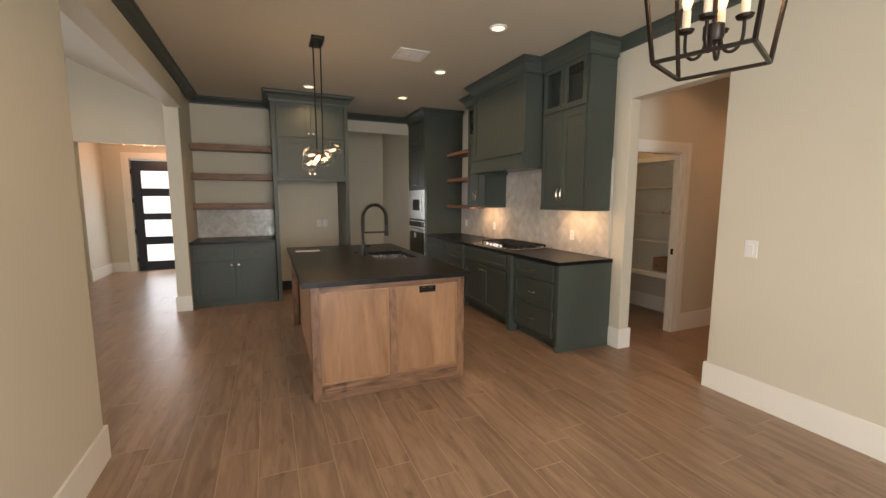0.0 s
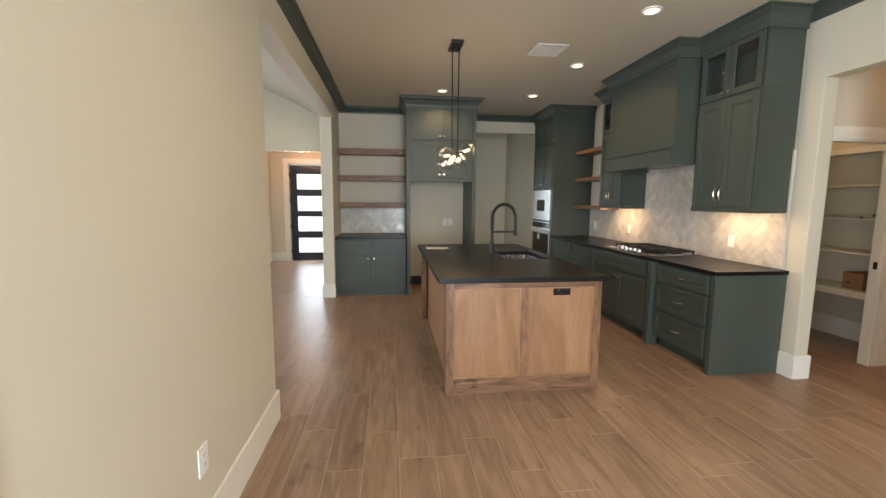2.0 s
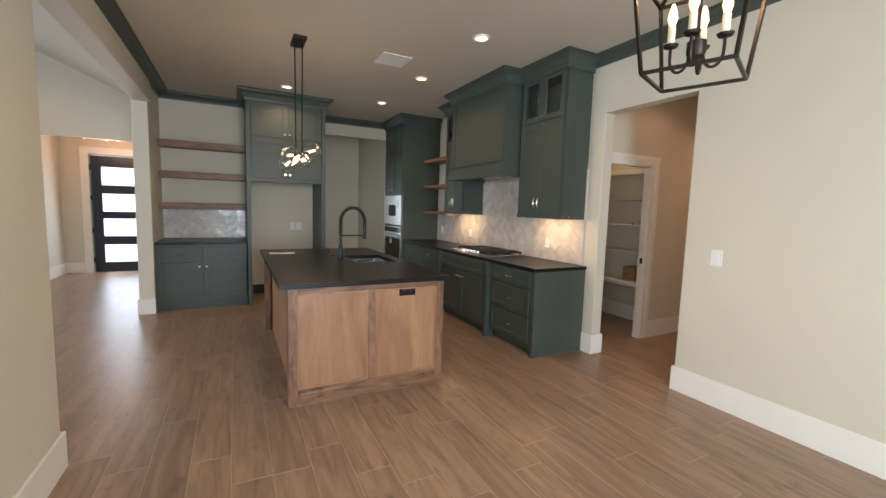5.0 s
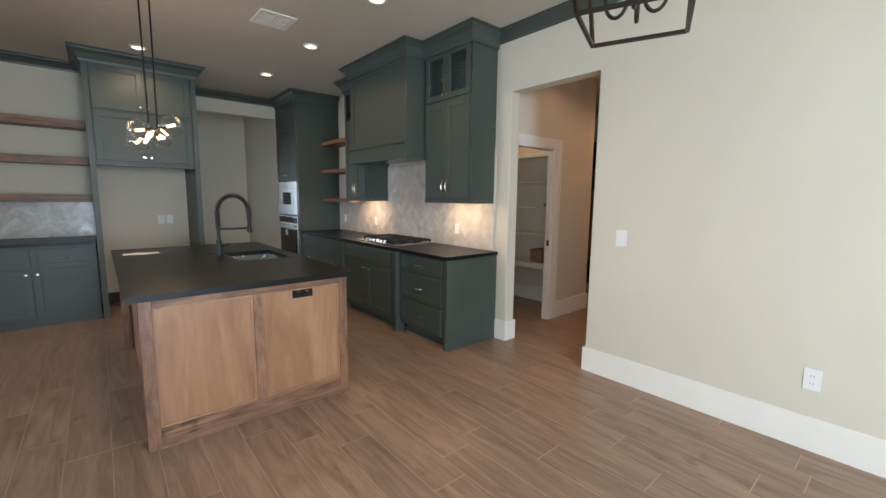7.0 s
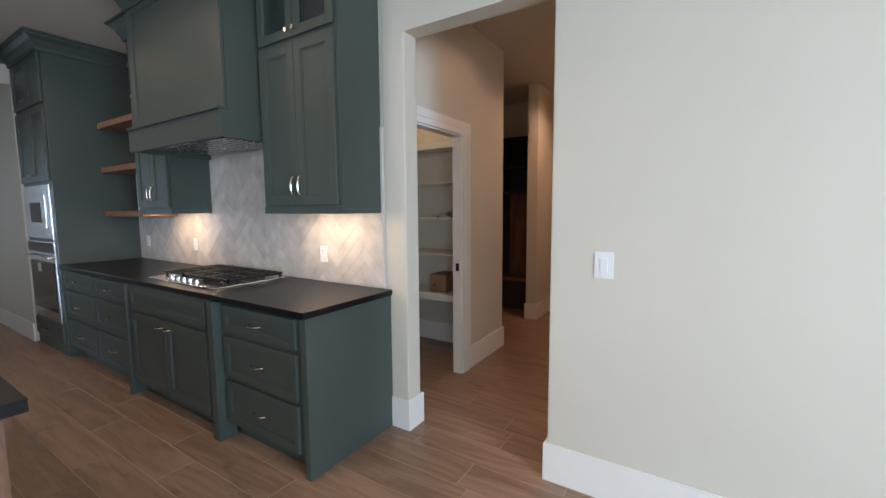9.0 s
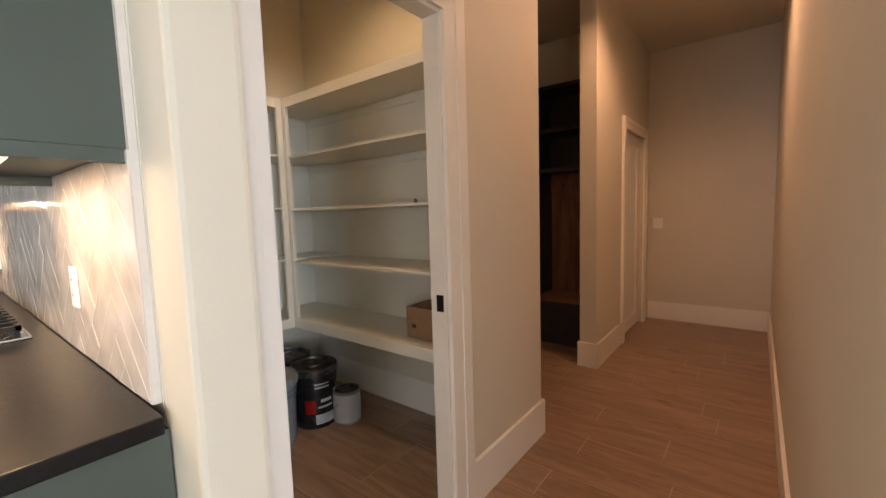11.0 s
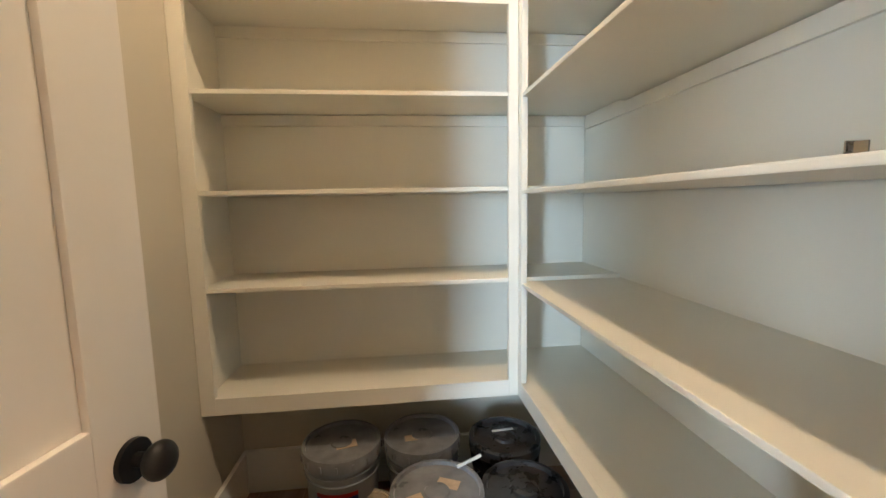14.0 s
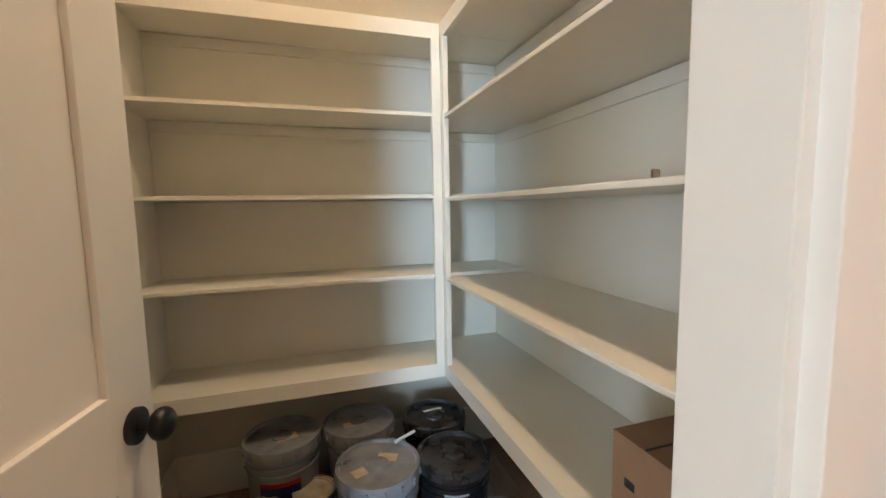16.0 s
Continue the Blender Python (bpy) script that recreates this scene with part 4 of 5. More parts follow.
# globe pendant over the island
pt = thing("globe_pendant", (1.07, 4.70, CZ), "black pendant with four clear glass globes", "pendant light")
part("canopy", boxes(((1.01, 4.565, CZ - 0.03), (1.13, 4.835, CZ - 0.001)), bevel=0.004), BLACK, pt)
for dy in (-0.035, 0.035):
    part("rod", tube([(1.07 + dy, 4.70, CZ - 0.03), (1.07 + dy * 0.8, 4.70, 1.98)], 0.0065, 10), BLACK, pt, smooth=True)
part("hub", tube([(1.07, 4.63, 1.975), (1.07, 4.77, 1.975)], 0.011, 12), BLACK, pt, smooth=True)
for dx, dy, dz in ((0.11, -0.11, 0.045), (-0.10, -0.13, -0.015), (-0.095, 0.10, -0.075), (0.065, 0.13, -0.02)):
    c = Vector((1.07 + dx, 4.70 + dy, 1.965 + dz))
    root = Vector((1.07, 4.70 + (0.06 if dy > 0 else -0.06), 1.975))
    part("arm", tube([root, (root + c) / 2 + Vector((0, 0, 0.01)), c - (c - root).normalized() * 0.05], 0.006, 8), BRONZE, pt, smooth=True)
    gl = part("globe", ball(c, 0.083, n=18), GLOBE, pt, "clear glass globe", True)
    hollow(gl, c, 0.0815)
    gl.visible_shadow = False
    out = (c - root).normalized()
    part("socket", tube([c - out * 0.08, c - out * 0.035], 0.013, 12), BRONZE, pt, smooth=True)
    part("bulb", tube([c - out * 0.034, c - out * 0.022, c - out * 0.004, c + out * 0.016, c + out * 0.026], 0.011, 12), BULB, pt, "glowing warm bulb", True)
lamp("pendant_lamp", "POINT", pose(1.07, 4.70, 1.9), 14, WARM, 0.08)

# lantern over the dining area
LX, LY, LZ = 1.807, 1.227, 1.93
TURN = radians(21)
ln = thing("lantern_chandelier", (LX, LY, CZ), "black open-cage lantern chandelier with candle bulbs", "chandelier")
h0, h1, zt = 0.124, 0.158, LZ + 0.31


def cage(a, b, h, z):
    return (LX + h * (a * math.cos(TURN) - b * math.sin(TURN)), LY + h * (a * math.sin(TURN) + b * math.cos(TURN)), z)


c0 = [cage(a, b, h0, LZ) for a, b in ((-1, -1), (1, -1), (1, 1), (-1, 1))]
c1 = [cage(a, b, h1, zt) for a, b in ((-1, -1), (1, -1), (1, 1), (-1, 1))]
apex = (LX, LY, zt + 0.16)


def bar(a, b, r=0.007):
    return tube([a, b], r, 4)


for i in range(4):
    part("bottom_bar", bar(c0[i], c0[(i + 1) % 4]), BRONZE, ln)
    part("top_bar", bar(c1[i], c1[(i + 1) % 4]), BRONZE, ln)
    part("corner_bar", bar(c0[i], c1[i]), BRONZE, ln)
    part("roof_bar", bar(c1[i], apex), BRONZE, ln)
part("stem", tube([(LX, LY, CZ - 0.02), (LX, LY, LZ + 0.1)], 0.007, 10), BRONZE, ln, smooth=True)
part("canopy", lathe([(0, -0.001), (0.065, -0.001), (0.06, -0.02), (0.02, -0.03), (0, -0.03)], (LX, LY, CZ), 28), BRONZE, ln, smooth=True)
part("hub", lathe([(0, 0), (0.022, 0.004), (0.028, 0.015), (0.028, 0.05), (0.018, 0.055), (0, 0.056)], (LX, LY, LZ + 0.055), 24), BRONZE, ln, smooth=True)
for k in range(4):
    a = TURN + k * math.pi / 2
    ex, ey = math.cos(a), math.sin(a)
    arm = [(LX + ex * (0.02 + 0.055 * (1 - math.cos(s)) / 2), LY + ey * (0.02 + 0.055 * (1 - math.cos(s)) / 2), LZ + 0.065 - 0.045 * math.sin(s)) for s in [math.pi * j / 10 for j in range(11)]]
    arm.append((LX + ex * 0.075, LY + ey * 0.075, LZ + 0.10))
    part("arm", tube(arm, 0.005, 8), BRONZE, ln, smooth=True)
    cx, cy = LX + ex * 0.075, LY + ey * 0.075
    part("candle_cup", lathe([(0, 0), (0.02, 0.004), (0.024, 0.012), (0.012, 0.014), (0, 0.014)], (cx, cy, LZ + 0.10), 20), BRONZE, ln, smooth=True)
    part("candle_sleeve", lathe([(0, 0), (0.0115, 0), (0.0115, 0.055), (0, 0.055)], (cx, cy, LZ + 0.114), 16), CREAM, ln, "cream candle sleeve", True)
    part("bulb", lathe([(0, 0), (0.009, 0.004), (0.015, 0.025), (0.011, 0.05), (0.004, 0.07), (0, 0.073)], (cx, cy, LZ + 0.17), 14), BULB, ln, "glowing candle bulb", True)
lamp("lantern_lamp", "POINT", pose(LX, LY, LZ + 0.36), 6, WARM, 0.05)

# entry ceiling fixture
ef = thing("entry_ceiling_light", (-1.6, 10.2, 2.75), "branched ceiling fixture with glowing bulbs", "ceiling light")
part("canopy", lathe([(0, -0.001), (0.07, -0.001), (0.06, -0.03), (0, -0.03)], (-1.6, 10.2, 2.75), 24), BRONZE, ef, smooth=True)
for dx in (-0.33, 0.0, 0.17):
    part("arm", tube([(-1.6, 10.2, 2.72), (-1.6 + dx, 10.2 - 0.1, 2.62)], 0.008, 8), BRONZE, ef, smooth=True)
    part("bulb", ball((-1.6 + dx, 10.1, 2.59), 0.03, n=10), BULB, ef, "glowing bulb", True)
lamp("entry_lamp", "POINT", pose(-1.6, 10.1, 2.45), 13, (1.0, 0.50, 0.26), 0.08)

# ---- switches and outlets ----
plate(facing("W", 3.82), 2.20, 1.165, "light_switch", "white rocker light switch on the wall", "switch", w=0.085, h=0.125)
plate(facing("W", 3.82), 1.005, 0.43, "wall_outlet", "white duplex outlet low on the wall", "outlet", "outlet", w=0.08, h=0.125)
plate(facing("E", -0.38), 2.13, 0.42, "wall_outlet", "white duplex outlet low on the wall", "outlet", "outlet", w=0.08, h=0.125)
for y in (4.10, 5.87, 6.85):
    plate(facing("W", 3.80), y, 1.12, "backsplash_outlet", "white duplex outlet on the tiled backsplash", "outlet", "outlet")
plate(facing("S", 7.66), 1.36, 1.12, "niche_outlet", "white outlet in the refrigerator niche", "outlet", "outlet", w=0.08, h=0.12)
plate(facing("S", 7.66), 1.46, 1.12, "niche_switch", "white cover plate in the refrigerator niche", "switch", w=0.08, h=0.12)
plate(facing("W", 8.67), 3.47, 1.10, "hall_switch", "white light switch on the hall end wall", "switch", w=0.1)

# ---- pantry shelving ----
ZS = [0.59, 1.0, 1.345, 1.685]
bu = thing("pantry_shelf_unit", (4.47, 5.2, 0.55), "cream painted built-in pantry shelves along the back wall", "shelving")
part("stile", boxes(((3.868, 5.045, 0.55), (3.92, 5.068, 2.06)), bevel=0.002), SHELF, bu)
part("stile", boxes(((5.012, 5.045, 0.55), (5.048, 5.068, 2.06)), bevel=0.002), SHELF, bu)
part("top_rail", boxes(((3.92, 5.0455, 2.0), (5.012, 5.0675, 2.06)), bevel=0.002), SHELF, bu)
part("bottom_rail", boxes(((3.92, 5.0455, 0.55), (5.012, 5.0675, 0.614)), bevel=0.002), SHELF, bu)
part("top_board", boxes(((3.868, 5.069, 2.035), (5.46, 5.388, 2.055))), SHELF, bu)
part("back_board", boxes(((3.887, 5.383, 0.56), (5.46, 5.3888, 2.034))), SHELF, bu)
part("side_board", boxes(((3.868, 5.069, 0.56), (3.886, 5.388, 2.034))), SHELF, bu)
for zs in ZS[1:]:
    part("shelf", boxes(((3.887, 5.052, zs + 0.003), (5.46, 5.388, zs + 0.018)), bevel=0.002), SHELF, bu)
part("shelf", boxes(((3.887, 5.069, ZS[0]), (5.46, 5.388, ZS[0] + 0.02))), SHELF, bu)
for zs in ZS + [2.034 - 0.0]:
    part("cleat", boxes(((3.888, 5.3705, zs - 0.045), (5.45, 5.3828, zs - 0.001))), SHELF, bu)
ru = thing("pantry_shelf_unit", (5.2, 4.35, 0.55), "cream painted built-in pantry shelves along the side wall", "shelving")
part("stile", boxes(((5.049, 5.009, 0.55), (5.072, 5.044, 2.06)), bevel=0.002), SHELF, ru)
part("stile", boxes(((5.049, 3.612, 0.55), (5.072, 3.71, 2.06)), bevel=0.002), SHELF, ru)
part("top_rail", boxes(((5.0495, 3.71, 2.0), (5.0715, 5.009, 2.06)), bevel=0.002), SHELF, ru)
part("bottom_rail", boxes(((5.0495, 3.71, 0.55), (5.0715, 5.009, 0.614)), bevel=0.002), SHELF, ru)
part("top_board", boxes(((5.0735, 3.662, 2.035), (5.466, 5.0675, 2.0545))), SHELF, ru)
part("back_board", boxes(((5.461, 3.62, 0.56), (5.4668, 5.38, 2.034))), SHELF, ru)
for zs in ZS[1:]:
    part("shelf", boxes(((5.052, 3.70, zs - 0.010), (5.466, 5.0505, zs + 0.004)), bevel=0.003), SHELF, ru)
part("shelf", boxes(((5.0735, 3.662, ZS[0] + 0.0005), (5.466, 5.068, ZS[0] + 0.0205))), SHELF, ru)
for zs in ZS + [2.034]:
    part("cleat", boxes(((5.4485, 3.67, zs - 0.06), (5.4608, 5.36, zs - 0.015))), SHELF, ru)

# ---- pails and paint cans on the pantry floor ----


def wire(c, r, z, drop, turn=0.0):
    pts = [(c[0] + r * math.cos(turn + s), c[1] + r * math.sin(turn + s), z - drop * math.sin(s)) for s in [math.pi * k / 16 for k in range(17)]]
    return tube(pts, 0.0018, 6)


def pail(c, body, lid, label, r=0.145, h=0.36, turn=0.0, dark=False):
    t = thing("paint_pail", (c[0], c[1], 0), label, "bucket", "five-gallon pails")
    k = h / 0.36
    prof = [(0, 0.0), (r * 0.9, 0.0), (r * 0.905, 0.004), (r * 0.965, 0.255 * k), (r * 1.01, 0.256 * k), (r * 1.01, 0.262 * k), (r * 0.97, 0.264 * k), (r * 0.975, 0.285 * k), (r * 1.02, 0.286 * k), (r * 1.02, 0.292 * k), (r * 0.98, 0.294 * k), (r * 0.985, 0.33 * k), (0, 0.33 * k)]
    part("pail_body", lathe(prof, (c[0], c[1], 0.001), 40), body, t, smooth=True)
    prof = [(r * 1.0, 0.315 * k), (r * 1.06, 0.316 * k), (r * 1.065, 0.345 * k), (r * 1.05, h), (r * 0.97, h), (r * 0.95, h - 0.012), (r * 0.3, h - 0.011), (r * 0.27, h - 0.006), (0, h - 0.006)] if not dark else [(r * 1.0, 0.315 * k), (r * 1.06, 0.318 * k), (r * 1.06, h - 0.004), (r * 1.0, h), (r * 0.93, h), (r * 0.91, h - 0.016), (r * 0.35, h - 0.014), (r * 0.33, h - 0.004), (r * 0.2, h - 0.003), (0, h - 0.006)]
    lid_ob = part("lid", lathe(prof, (c[0], c[1], 0.001), 40), lid, t, "dusty lid", True)
    if not dark:
        for i in range(16):
            a = 2 * math.pi * i / 16
            bm = boxes(((-0.004, -0.004, -0.012), (0.004, 0.004, 0.012)))
            bm.transform(pose(c[0] + r * 1.065 * math.cos(a), c[1] + r * 1.065 * math.sin(a), h - 0.026, 0, 0, math.degrees(a)))
            part("lid_tab", bm, lid, lid_ob)
    part("wire_handle", wire(c, r * 1.04, 0.27 * k, 0.13, turn), STEEL, t, "thin wire bail", True)
    return t


def label_on(c, r, z0, z1, a0, a1, mat, parent, name="label"):
    """A paper label wrapped round a can between two angles in degrees."""
    bm = bmesh.new()
    n = max(8, int(abs(a1 - a0) / 7))
    lo, hi = [], []
    for i in range(n + 1):
        a = radians(a0 + (a1 - a0) * i / n)
        lo.append(bm.verts.new((c[0] + r * math.cos(a), c[1] + r * math.sin(a), z0)))
        hi.append(bm.verts.new((c[0] + r * math.cos(a), c[1] + r * math.sin(a), z1)))
    for i in range(n):
        bm.faces.new((lo[i], lo[i + 1], hi[i + 1], hi[i]))
    bmesh.ops.solidify(bm, geom=list(bm.faces), thickness=0.0006)
    return part(name, bm, mat, parent)


def flat_patch(x, y, z, w, d, turn, mat, parent, name="tape"):
    bm = boxes(((-w / 2, -d / 2, 0), (w / 2, d / 2, 0.0012)))
    bm.transform(pose(x, y, z, 0, 0, turn))
    return part(name, bm, mat, parent)


def gallon(c, top, label, r=0.082, h=0.195, paper=None, a0=200, a1=330, turn=0.3):
    t = thing("paint_can", (c[0], c[1], 0), label, "paint can", "one-gallon paint cans")
    part("can_body", lathe([(0, 0), (r, 0), (r * 1.02, 0.003), (r, 0.007), (r, h - 0.008), (r * 1.03, h - 0.004), (r * 1.03, h), (r * 0.93, h), (r * 0.92, h - 0.006), (0, h - 0.007)], (c[0], c[1], 0.001), 36), PAINTCAN, t, smooth=True)
    part("lid", lathe([(0, h - 0.004), (r * 0.78, h - 0.004), (r * 0.80, h - 0.001), (r * 0.9, h - 0.001), (r * 0.91, h - 0.005)], (c[0], c[1], 0.001), 36), top, t, smooth=True)
    if paper:
        label_on(c, r + 0.0025, 0.015, h - 0.015, a0, a1, paper, t)
    part("wire_handle", wire(c, r * 1.04, h * 0.7, 0.08, turn), STEEL, t, "thin wire bail", True)
    return t


G = (4.70, 4.78)
t = pail(G, GREYPL, GREYDUST, "grey plastic pail with a taped dusty lid", h=0.385, turn=0.4)
flat_patch(G[0] + 0.04, G[1] + 0.03, 0.3765, 0.075, 0.045, -25, TAN, t)
flat_patch(G[0] - 0.07, G[1] - 0.03, 0.3765, 0.05, 0.045, 20, TAN, t)
label_on(G, 0.139, 0.10, 0.25, 205, 225, PAPERW, t)
t = pail((4.35, 5.12), GREYPL, GREYDUST, "grey plastic pail with a blue label and clear lid", h=0.375, turn=0.2)
label_on((4.35, 5.12), 0.141, 0.16, 0.228, 235, 300, BLUEP, t)
label_on((4.35, 5.12), 0.1412, 0.2285, 0.245, 235, 300, REDP, t, "red_stripe")
flat_patch(4.37, 5.10, 0.3665, 0.08, 0.05, 15, TAN, t)
t = pail((4.67, 5.13), GREYPL, GREYDUST, "grey plastic pail pushed under the shelves", h=0.375, turn=-0.2)
flat_patch(4.63, 5.11, 0.3665, 0.06, 0.04, 5, TAN, t)
B = (4.99, 4.77)
t = pail(B, BLACKPL, BLACKDUST, "glossy black pail with red and white labels", r=0.135, h=0.375, turn=-0.5, dark=True)
label_on(B, 0.1315, 0.255, 0.285, 235, 275, PAPERW, t)
label_on(B, 0.1265, 0.03, 0.09, 235, 290, PAPERW, t)
label_on(B, 0.1285, 0.05, 0.25, 292, 318, PAPERW, t)
label_on(B, 0.1275, 0.10, 0.185, 208, 236, REDP, t, "red_patch")
label_on(B, 0.1295, 0.165, 0.185, 250, 282, PAPERW, t, "word_bar")
label_on(B, 0.1285, 0.130, 0.142, 242, 284, PAPERW, t, "word_bar")
t = pail((5.0, 5.07), BLACKPL, BLACKDUST, "black pail with a dusty lid behind another", r=0.135, h=0.375, turn=0.6, dark=True)
flat_patch(5.0, 5.10, 0.3755, 0.09, 0.014, 5, PAPERW, t, "lid_strip")
part("brush_handle", tube([(4.78, 4.87, 0.392), (4.87, 4.91, 0.40)], 0.006, 8), PAPERW, t, "pale plastic stir handle")
t = gallon((5.11, 4.61), BLACKDUST, "white wrapped one-gallon can with a dark lid", h=0.205, paper=PAPERW, a0=0, a1=359)
gallon((4.47, 4.98), DRIED, "used paint can with a crusted dark lid", paper=PAPERB)
gallon((4.27, 4.92), DRIED, "used paint can with a crusted tan lid", paper=PAPERB)
gallon((4.31, 4.75), DRIED, "used paint can with drips and a torn label", paper=PAPERB, a0=230, a1=340)
gallon((4.48, 4.78), DRIED, "used paint can filled with dried cream paint", paper=PAPERW, a0=290, a1=340)
gallon((4.10, 4.97), DRIED, "used paint can in the corner", paper=PAPERB)
gallon((4.12, 4.66), DRIED, "used paint can beside the door", paper=PAPERB)
gallon((3.99, 4.78), DRIED, "used paint can behind the door", paper=PAPERB)

# cardboard box and bag on the side shelves
bx = thing("cardboard_box", (5.27, 4.06, 0.611), "small brown cardboard box on the lowest shelf", "box")
part("carton", boxes(((5.16, 3.92, 0.6112), (5.42, 4.11, 0.785)), bevel=0.002), CARD, bx)
part("flap", boxes(((5.162, 4.012, 0.7853), (5.418, 4.018, 0.7863))), DARK, bx)
part("printed_mark", boxes(((5.1592, 4.04, 0.67), (5.1598, 4.07, 0.69))), DARK, bx)
bm = ball((0, 0, 0), 1.0, n=16)
bm.transform(Matrix.Translation((5.27, 3.87, 1.384)) @ Matrix.Diagonal((0.075, 0.115, 0.034, 1)))
for v in bm.verts:
    v.co += Vector((0.03, 0.03, 0.02)) * noise.noise(v.co * 26)
    v.co.z = max(v.co.z, 1.3495)
solid("plastic_bag", bm, FOAM, "crumpled clear plastic bag of metal hardware", "bag", smooth=True)
bm = boxes(((5.12, 3.965, 1.3495), (5.17, 4.015, 1.352)), ((5.12, 3.965, 1.352), (5.1225, 3.98, 1.368)), ((5.15, 4.0125, 1.352), (5.17, 4.015, 1.374)), bevel=0.0008)
solid("shelf_bracket", bm, STEEL, "small loose metal bracket on the shelf", "bracket")

# ---- mudroom lockers ----
lk = thing("mudroom_lockers", (7.4, 4.3, 0), "dark built-in lockers with cubbies, hooks and a wooden bench", "lockers")
part("back_board", boxes(((7.55, 3.715, 0.0), (7.6, 5.39, 2.42))), LOCKERWOOD, lk)
# dividers, cubbies and bench front share the near-black DARK; the rest is wood
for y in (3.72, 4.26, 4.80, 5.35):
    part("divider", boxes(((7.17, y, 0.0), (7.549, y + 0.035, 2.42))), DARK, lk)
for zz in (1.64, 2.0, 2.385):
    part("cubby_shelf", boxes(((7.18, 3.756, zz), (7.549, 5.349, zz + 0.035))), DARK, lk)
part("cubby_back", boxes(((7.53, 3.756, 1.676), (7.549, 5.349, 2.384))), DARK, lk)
part("bench", boxes(((7.15, 3.756, 0.42), (7.549, 5.349, 0.46)), bevel=0.003), LOCKERWOOD, lk, "brown wooden bench seat")
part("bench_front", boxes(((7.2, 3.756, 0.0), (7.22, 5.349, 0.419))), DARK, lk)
part("hook_rail", boxes(((7.53, 3.756, 1.48), (7.549, 5.349, 1.58))), LOCKERWOOD, lk)
for y in (3.9, 4.12, 4.45, 4.65):
    part("coat_hook", tube([(7.53, y, 1.54), (7.49, y, 1.52), (7.48, y, 1.55)], 0.007, 8), STEEL, lk, smooth=True)

# ---- tiles: herringbone backsplashes ----


def clip(poly, axis, limit, keep_less):
    out = []
    for i, p in enumerate(poly):
        q = poly[(i + 1) % len(poly)]
        a, b = p[axis] - limit, q[axis] - limit
        if keep_less:
            a, b = -a, -b
        if a >= 0:
            out.append(p)
        if (a >= 0) != (b >= 0):
            s = a / (a - b)
            out.append((p[0] + (q[0] - p[0]) * s, p[1] + (q[1] - p[1]) * s))
    return out


def herringbone(F, u0, u1, v0, v1, parent, w, n, rng, mat, lean):
    """Tiles w wide and n*w long, laid in a zigzag at 45 degrees."""
    s = math.sqrt(0.5)
    gap = 0.0008
    span = int((u1 - u0 + v1 - v0) / w) + 2 * n + 4
    for i in range(-span, span):
        for k in range(-span // n - 2, span // n + 2):
            for upright in (0, 1):
                a0 = i * w + k * n * w * 1.0
                b0 = i * w - k * n * w * 1.0
                if upright:
                    rect = (a0, b0 + w, w, n * w)
                else:
                    rect = (a0, b0, n * w, w)
                x, y, dx, dy = rect
                poly = [(x + gap, y + gap), (x + dx - gap, y + gap), (x + dx - gap, y + dy - gap), (x + gap, y + dy - gap)]
                poly = [(u0 + (p - q) * s, v0 + (p + q) * s) for p, q in poly]
                if max(p[0] for p in poly) < u0 or min(p[0] for p in poly) > u1 or max(p[1] for p in poly) < v0 or min(p[1] for p in poly) > v1:
                    continue
                for axis, lim, less in ((0, u0, False), (0, u1, True), (1, v0, False), (1, v1, True)):
                    if poly:
                        poly = clip(poly, axis, lim, less)
                if len(poly) < 3 or max(p[0] for p in poly) - min(p[0] for p in poly) < 0.006:
                    continue
                cu, cv = sum(p[0] for p in poly) / len(poly), sum(p[1] for p in poly) / len(poly)
                tu, tv = rng.uniform(-lean, lean), rng.uniform(-lean, lean)
                bm = bmesh.new()
                lo = [bm.verts.new(F(p[0], p[1], 0.0)) for p in poly]
                mid = [bm.verts.new(F(p[0], p[1], 0.0030 + (p[0] - cu) * tu + (p[1] - cv) * tv)) for p in poly]
                hi = [bm.verts.new(F(p[0] + (cu - p[0]) * 0.03, p[1] + (cv - p[1]) * 0.03, 0.0038 + (p[0] - cu) * tu + (p[1] - cv) * tv)) for p in poly]
                m = len(poly)
                for r0, r1 in ((lo, mid), (mid, hi)):
                    for j in range(m):
                        bm.faces.new((r0[j], r0[(j + 1) % m], r1[(j + 1) % m], r1[j]))
                bm.faces.new(hi)
                part("tile", bm, mat, parent)


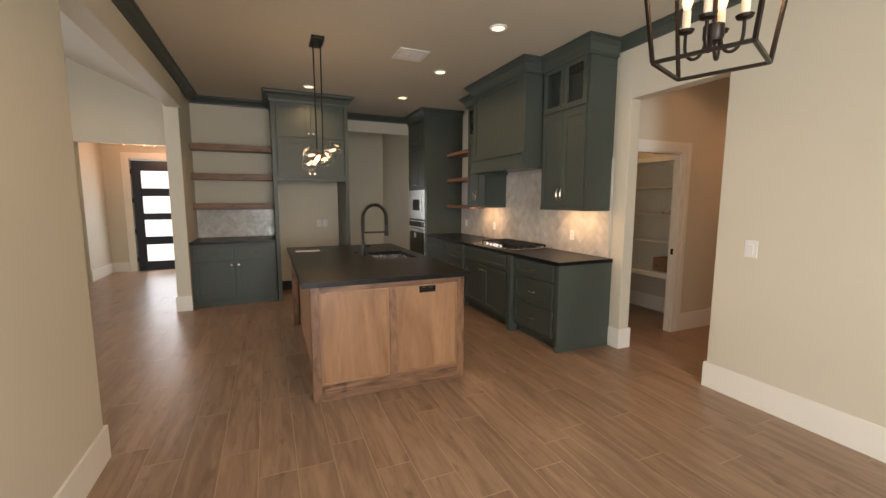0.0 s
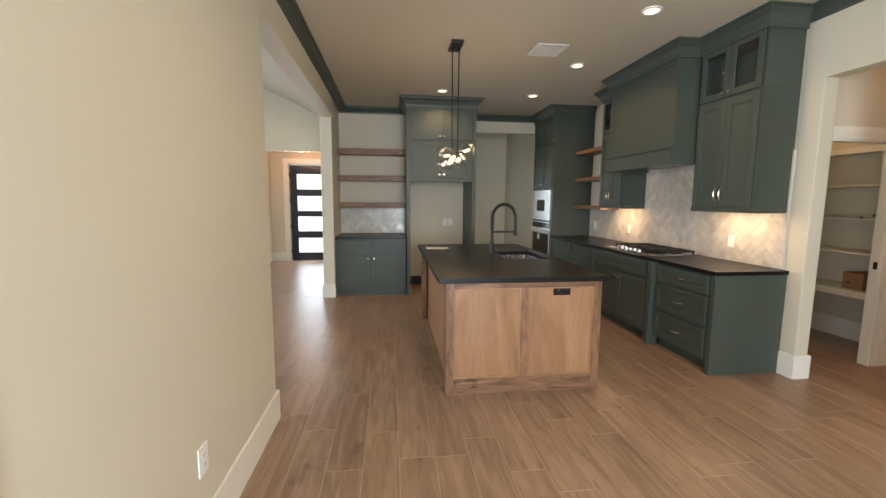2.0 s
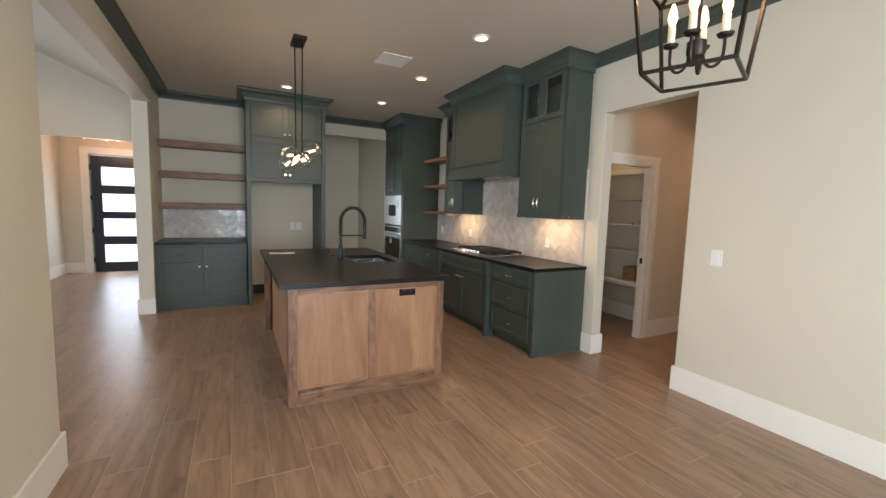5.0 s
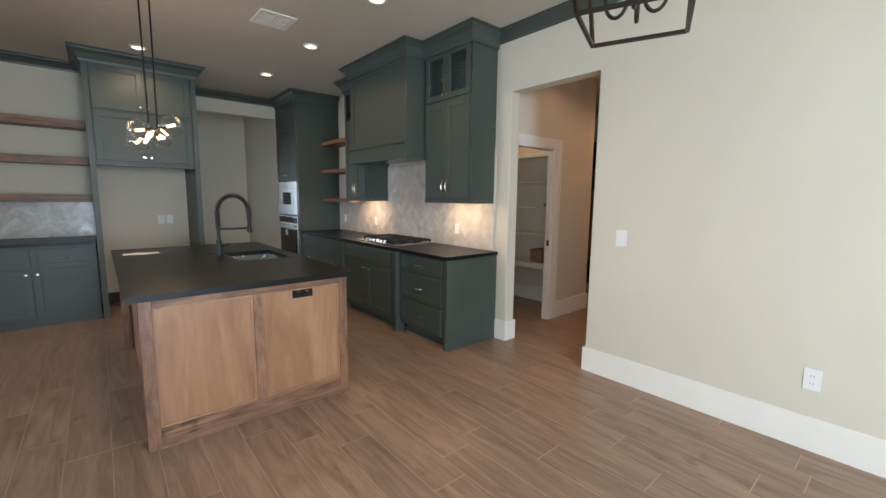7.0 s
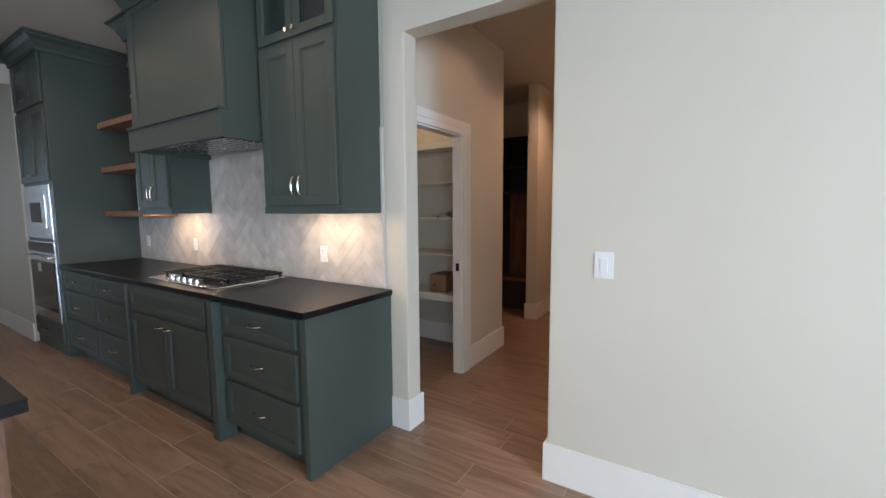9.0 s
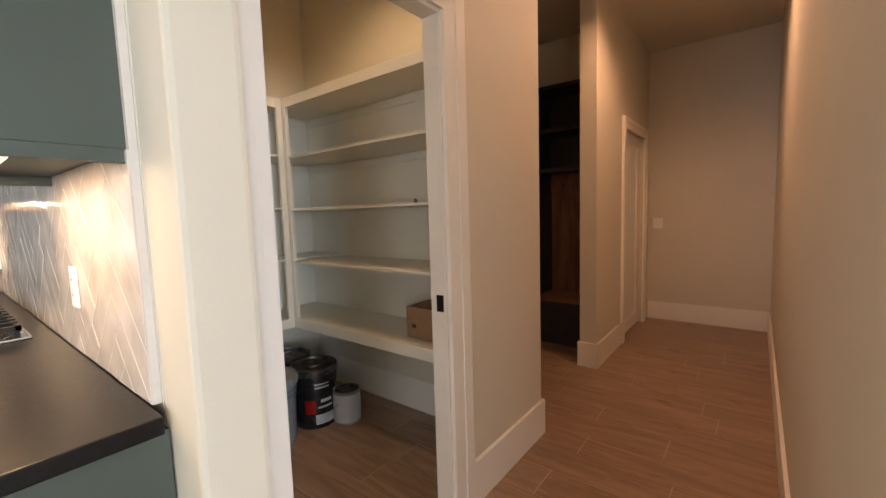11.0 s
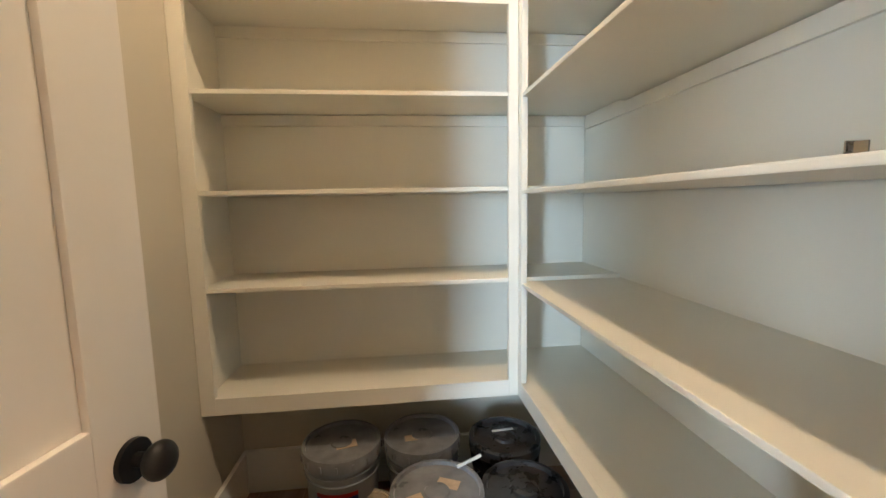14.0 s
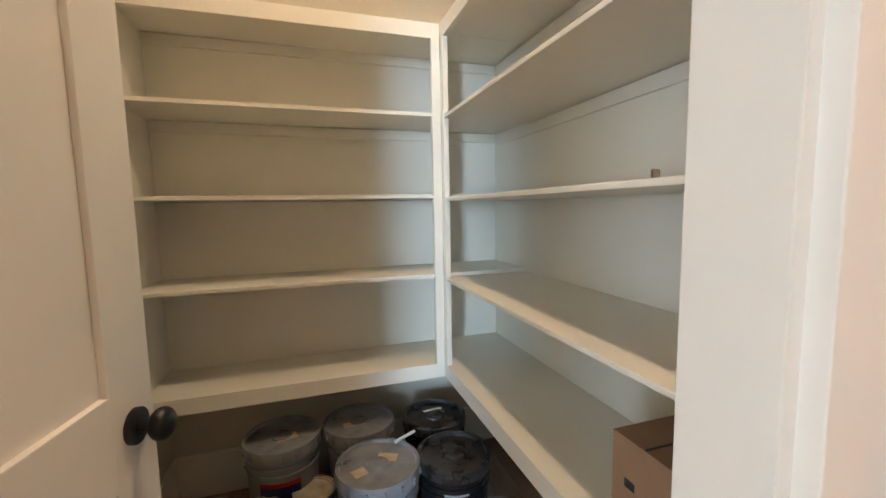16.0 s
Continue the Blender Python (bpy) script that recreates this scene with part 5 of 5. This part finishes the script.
rng = random.Random(4)
bs = tagged(solid("backsplash_range", boxes(((3.805, 3.545, 0.923), (3.8195, 7.065, 1.95))), GROUT, "glossy cream herringbone tile backsplash", kind="structure"))
herringbone(facing("W", 3.805), 3.546, 7.064, 0.9235, 1.437, bs, 0.075, 4, rng, TILE, 0.008)
herringbone(facing("W", 3.8045), 4.29, 5.555, 1.437, 1.89, bs, 0.075, 4, rng, TILE, 0.008)
bs = tagged(solid("backsplash_niche", boxes(((-0.457, 7.648, 0.931), (0.648, 7.6595, 1.353))), GROUT, "glossy pearly herringbone tile backsplash", kind="structure"))
herringbone(facing("S", 7.648), -0.456, 0.647, 0.932, 1.368, bs, 0.05, 4, rng, PEARL, 0.03)

# ---- floor planks ----
PW, PL = 0.205, 0.922
XP = -0.785
rng = random.Random(9)
fl = bpy.data.objects["floor"]
bm = bmesh.new()
quad_box(bm, (-PW / 2 + 0.0016, -PL / 2 + 0.0026, -0.0044), (PW / 2 - 0.0016, PL / 2 - 0.0026, 0.0))
bmesh.ops.bevel(bm, geom=[e for e in bm.edges if all(v.co.z > -0.001 for v in e.verts)], offset=0.0006, segments=1, affect="EDGES")
plank_mesh = mesh_of("plank", bm, FLOORW)
rest = bmesh.new()
fo = fl.location.copy()
# where an end joint lies in the rows of the kitchen floor; the other rows are staggered at random
JOINT = {0: 4.927, 2: 4.15, 9: 2.474, 10: 2.29, 11: 2.05, 12: 1.849, 13: 2.127, 14: 2.308}
for i in range(-29, 47):
    x = XP + PW * (i + 0.5)
    joint = JOINT.get(i, rng.random() * PL)
    first = joint + PL / 2 - PL * math.ceil((joint + PL / 2 + 2.3) / PL)
    for j in range(16):
        y = first + j * PL
        if y < -2.3 or y > 10.5:
            continue
        if -0.7 < x < 5.4 and 0.4 < y < 6.6:
            p = new("plank", plank_mesh)
            p.parent = fl
            p.location = Vector((x, y, 0)) - fo
        else:
            quad_box(rest, (x - PW / 2 + 0.0016, y - PL / 2 + 0.0026, -0.0044), (x + PW / 2 - 0.0016, y + PL / 2 - 0.0026, 0.0))
tagged(part("far_planks", rest, FLOORW, fl), kind="stuff")
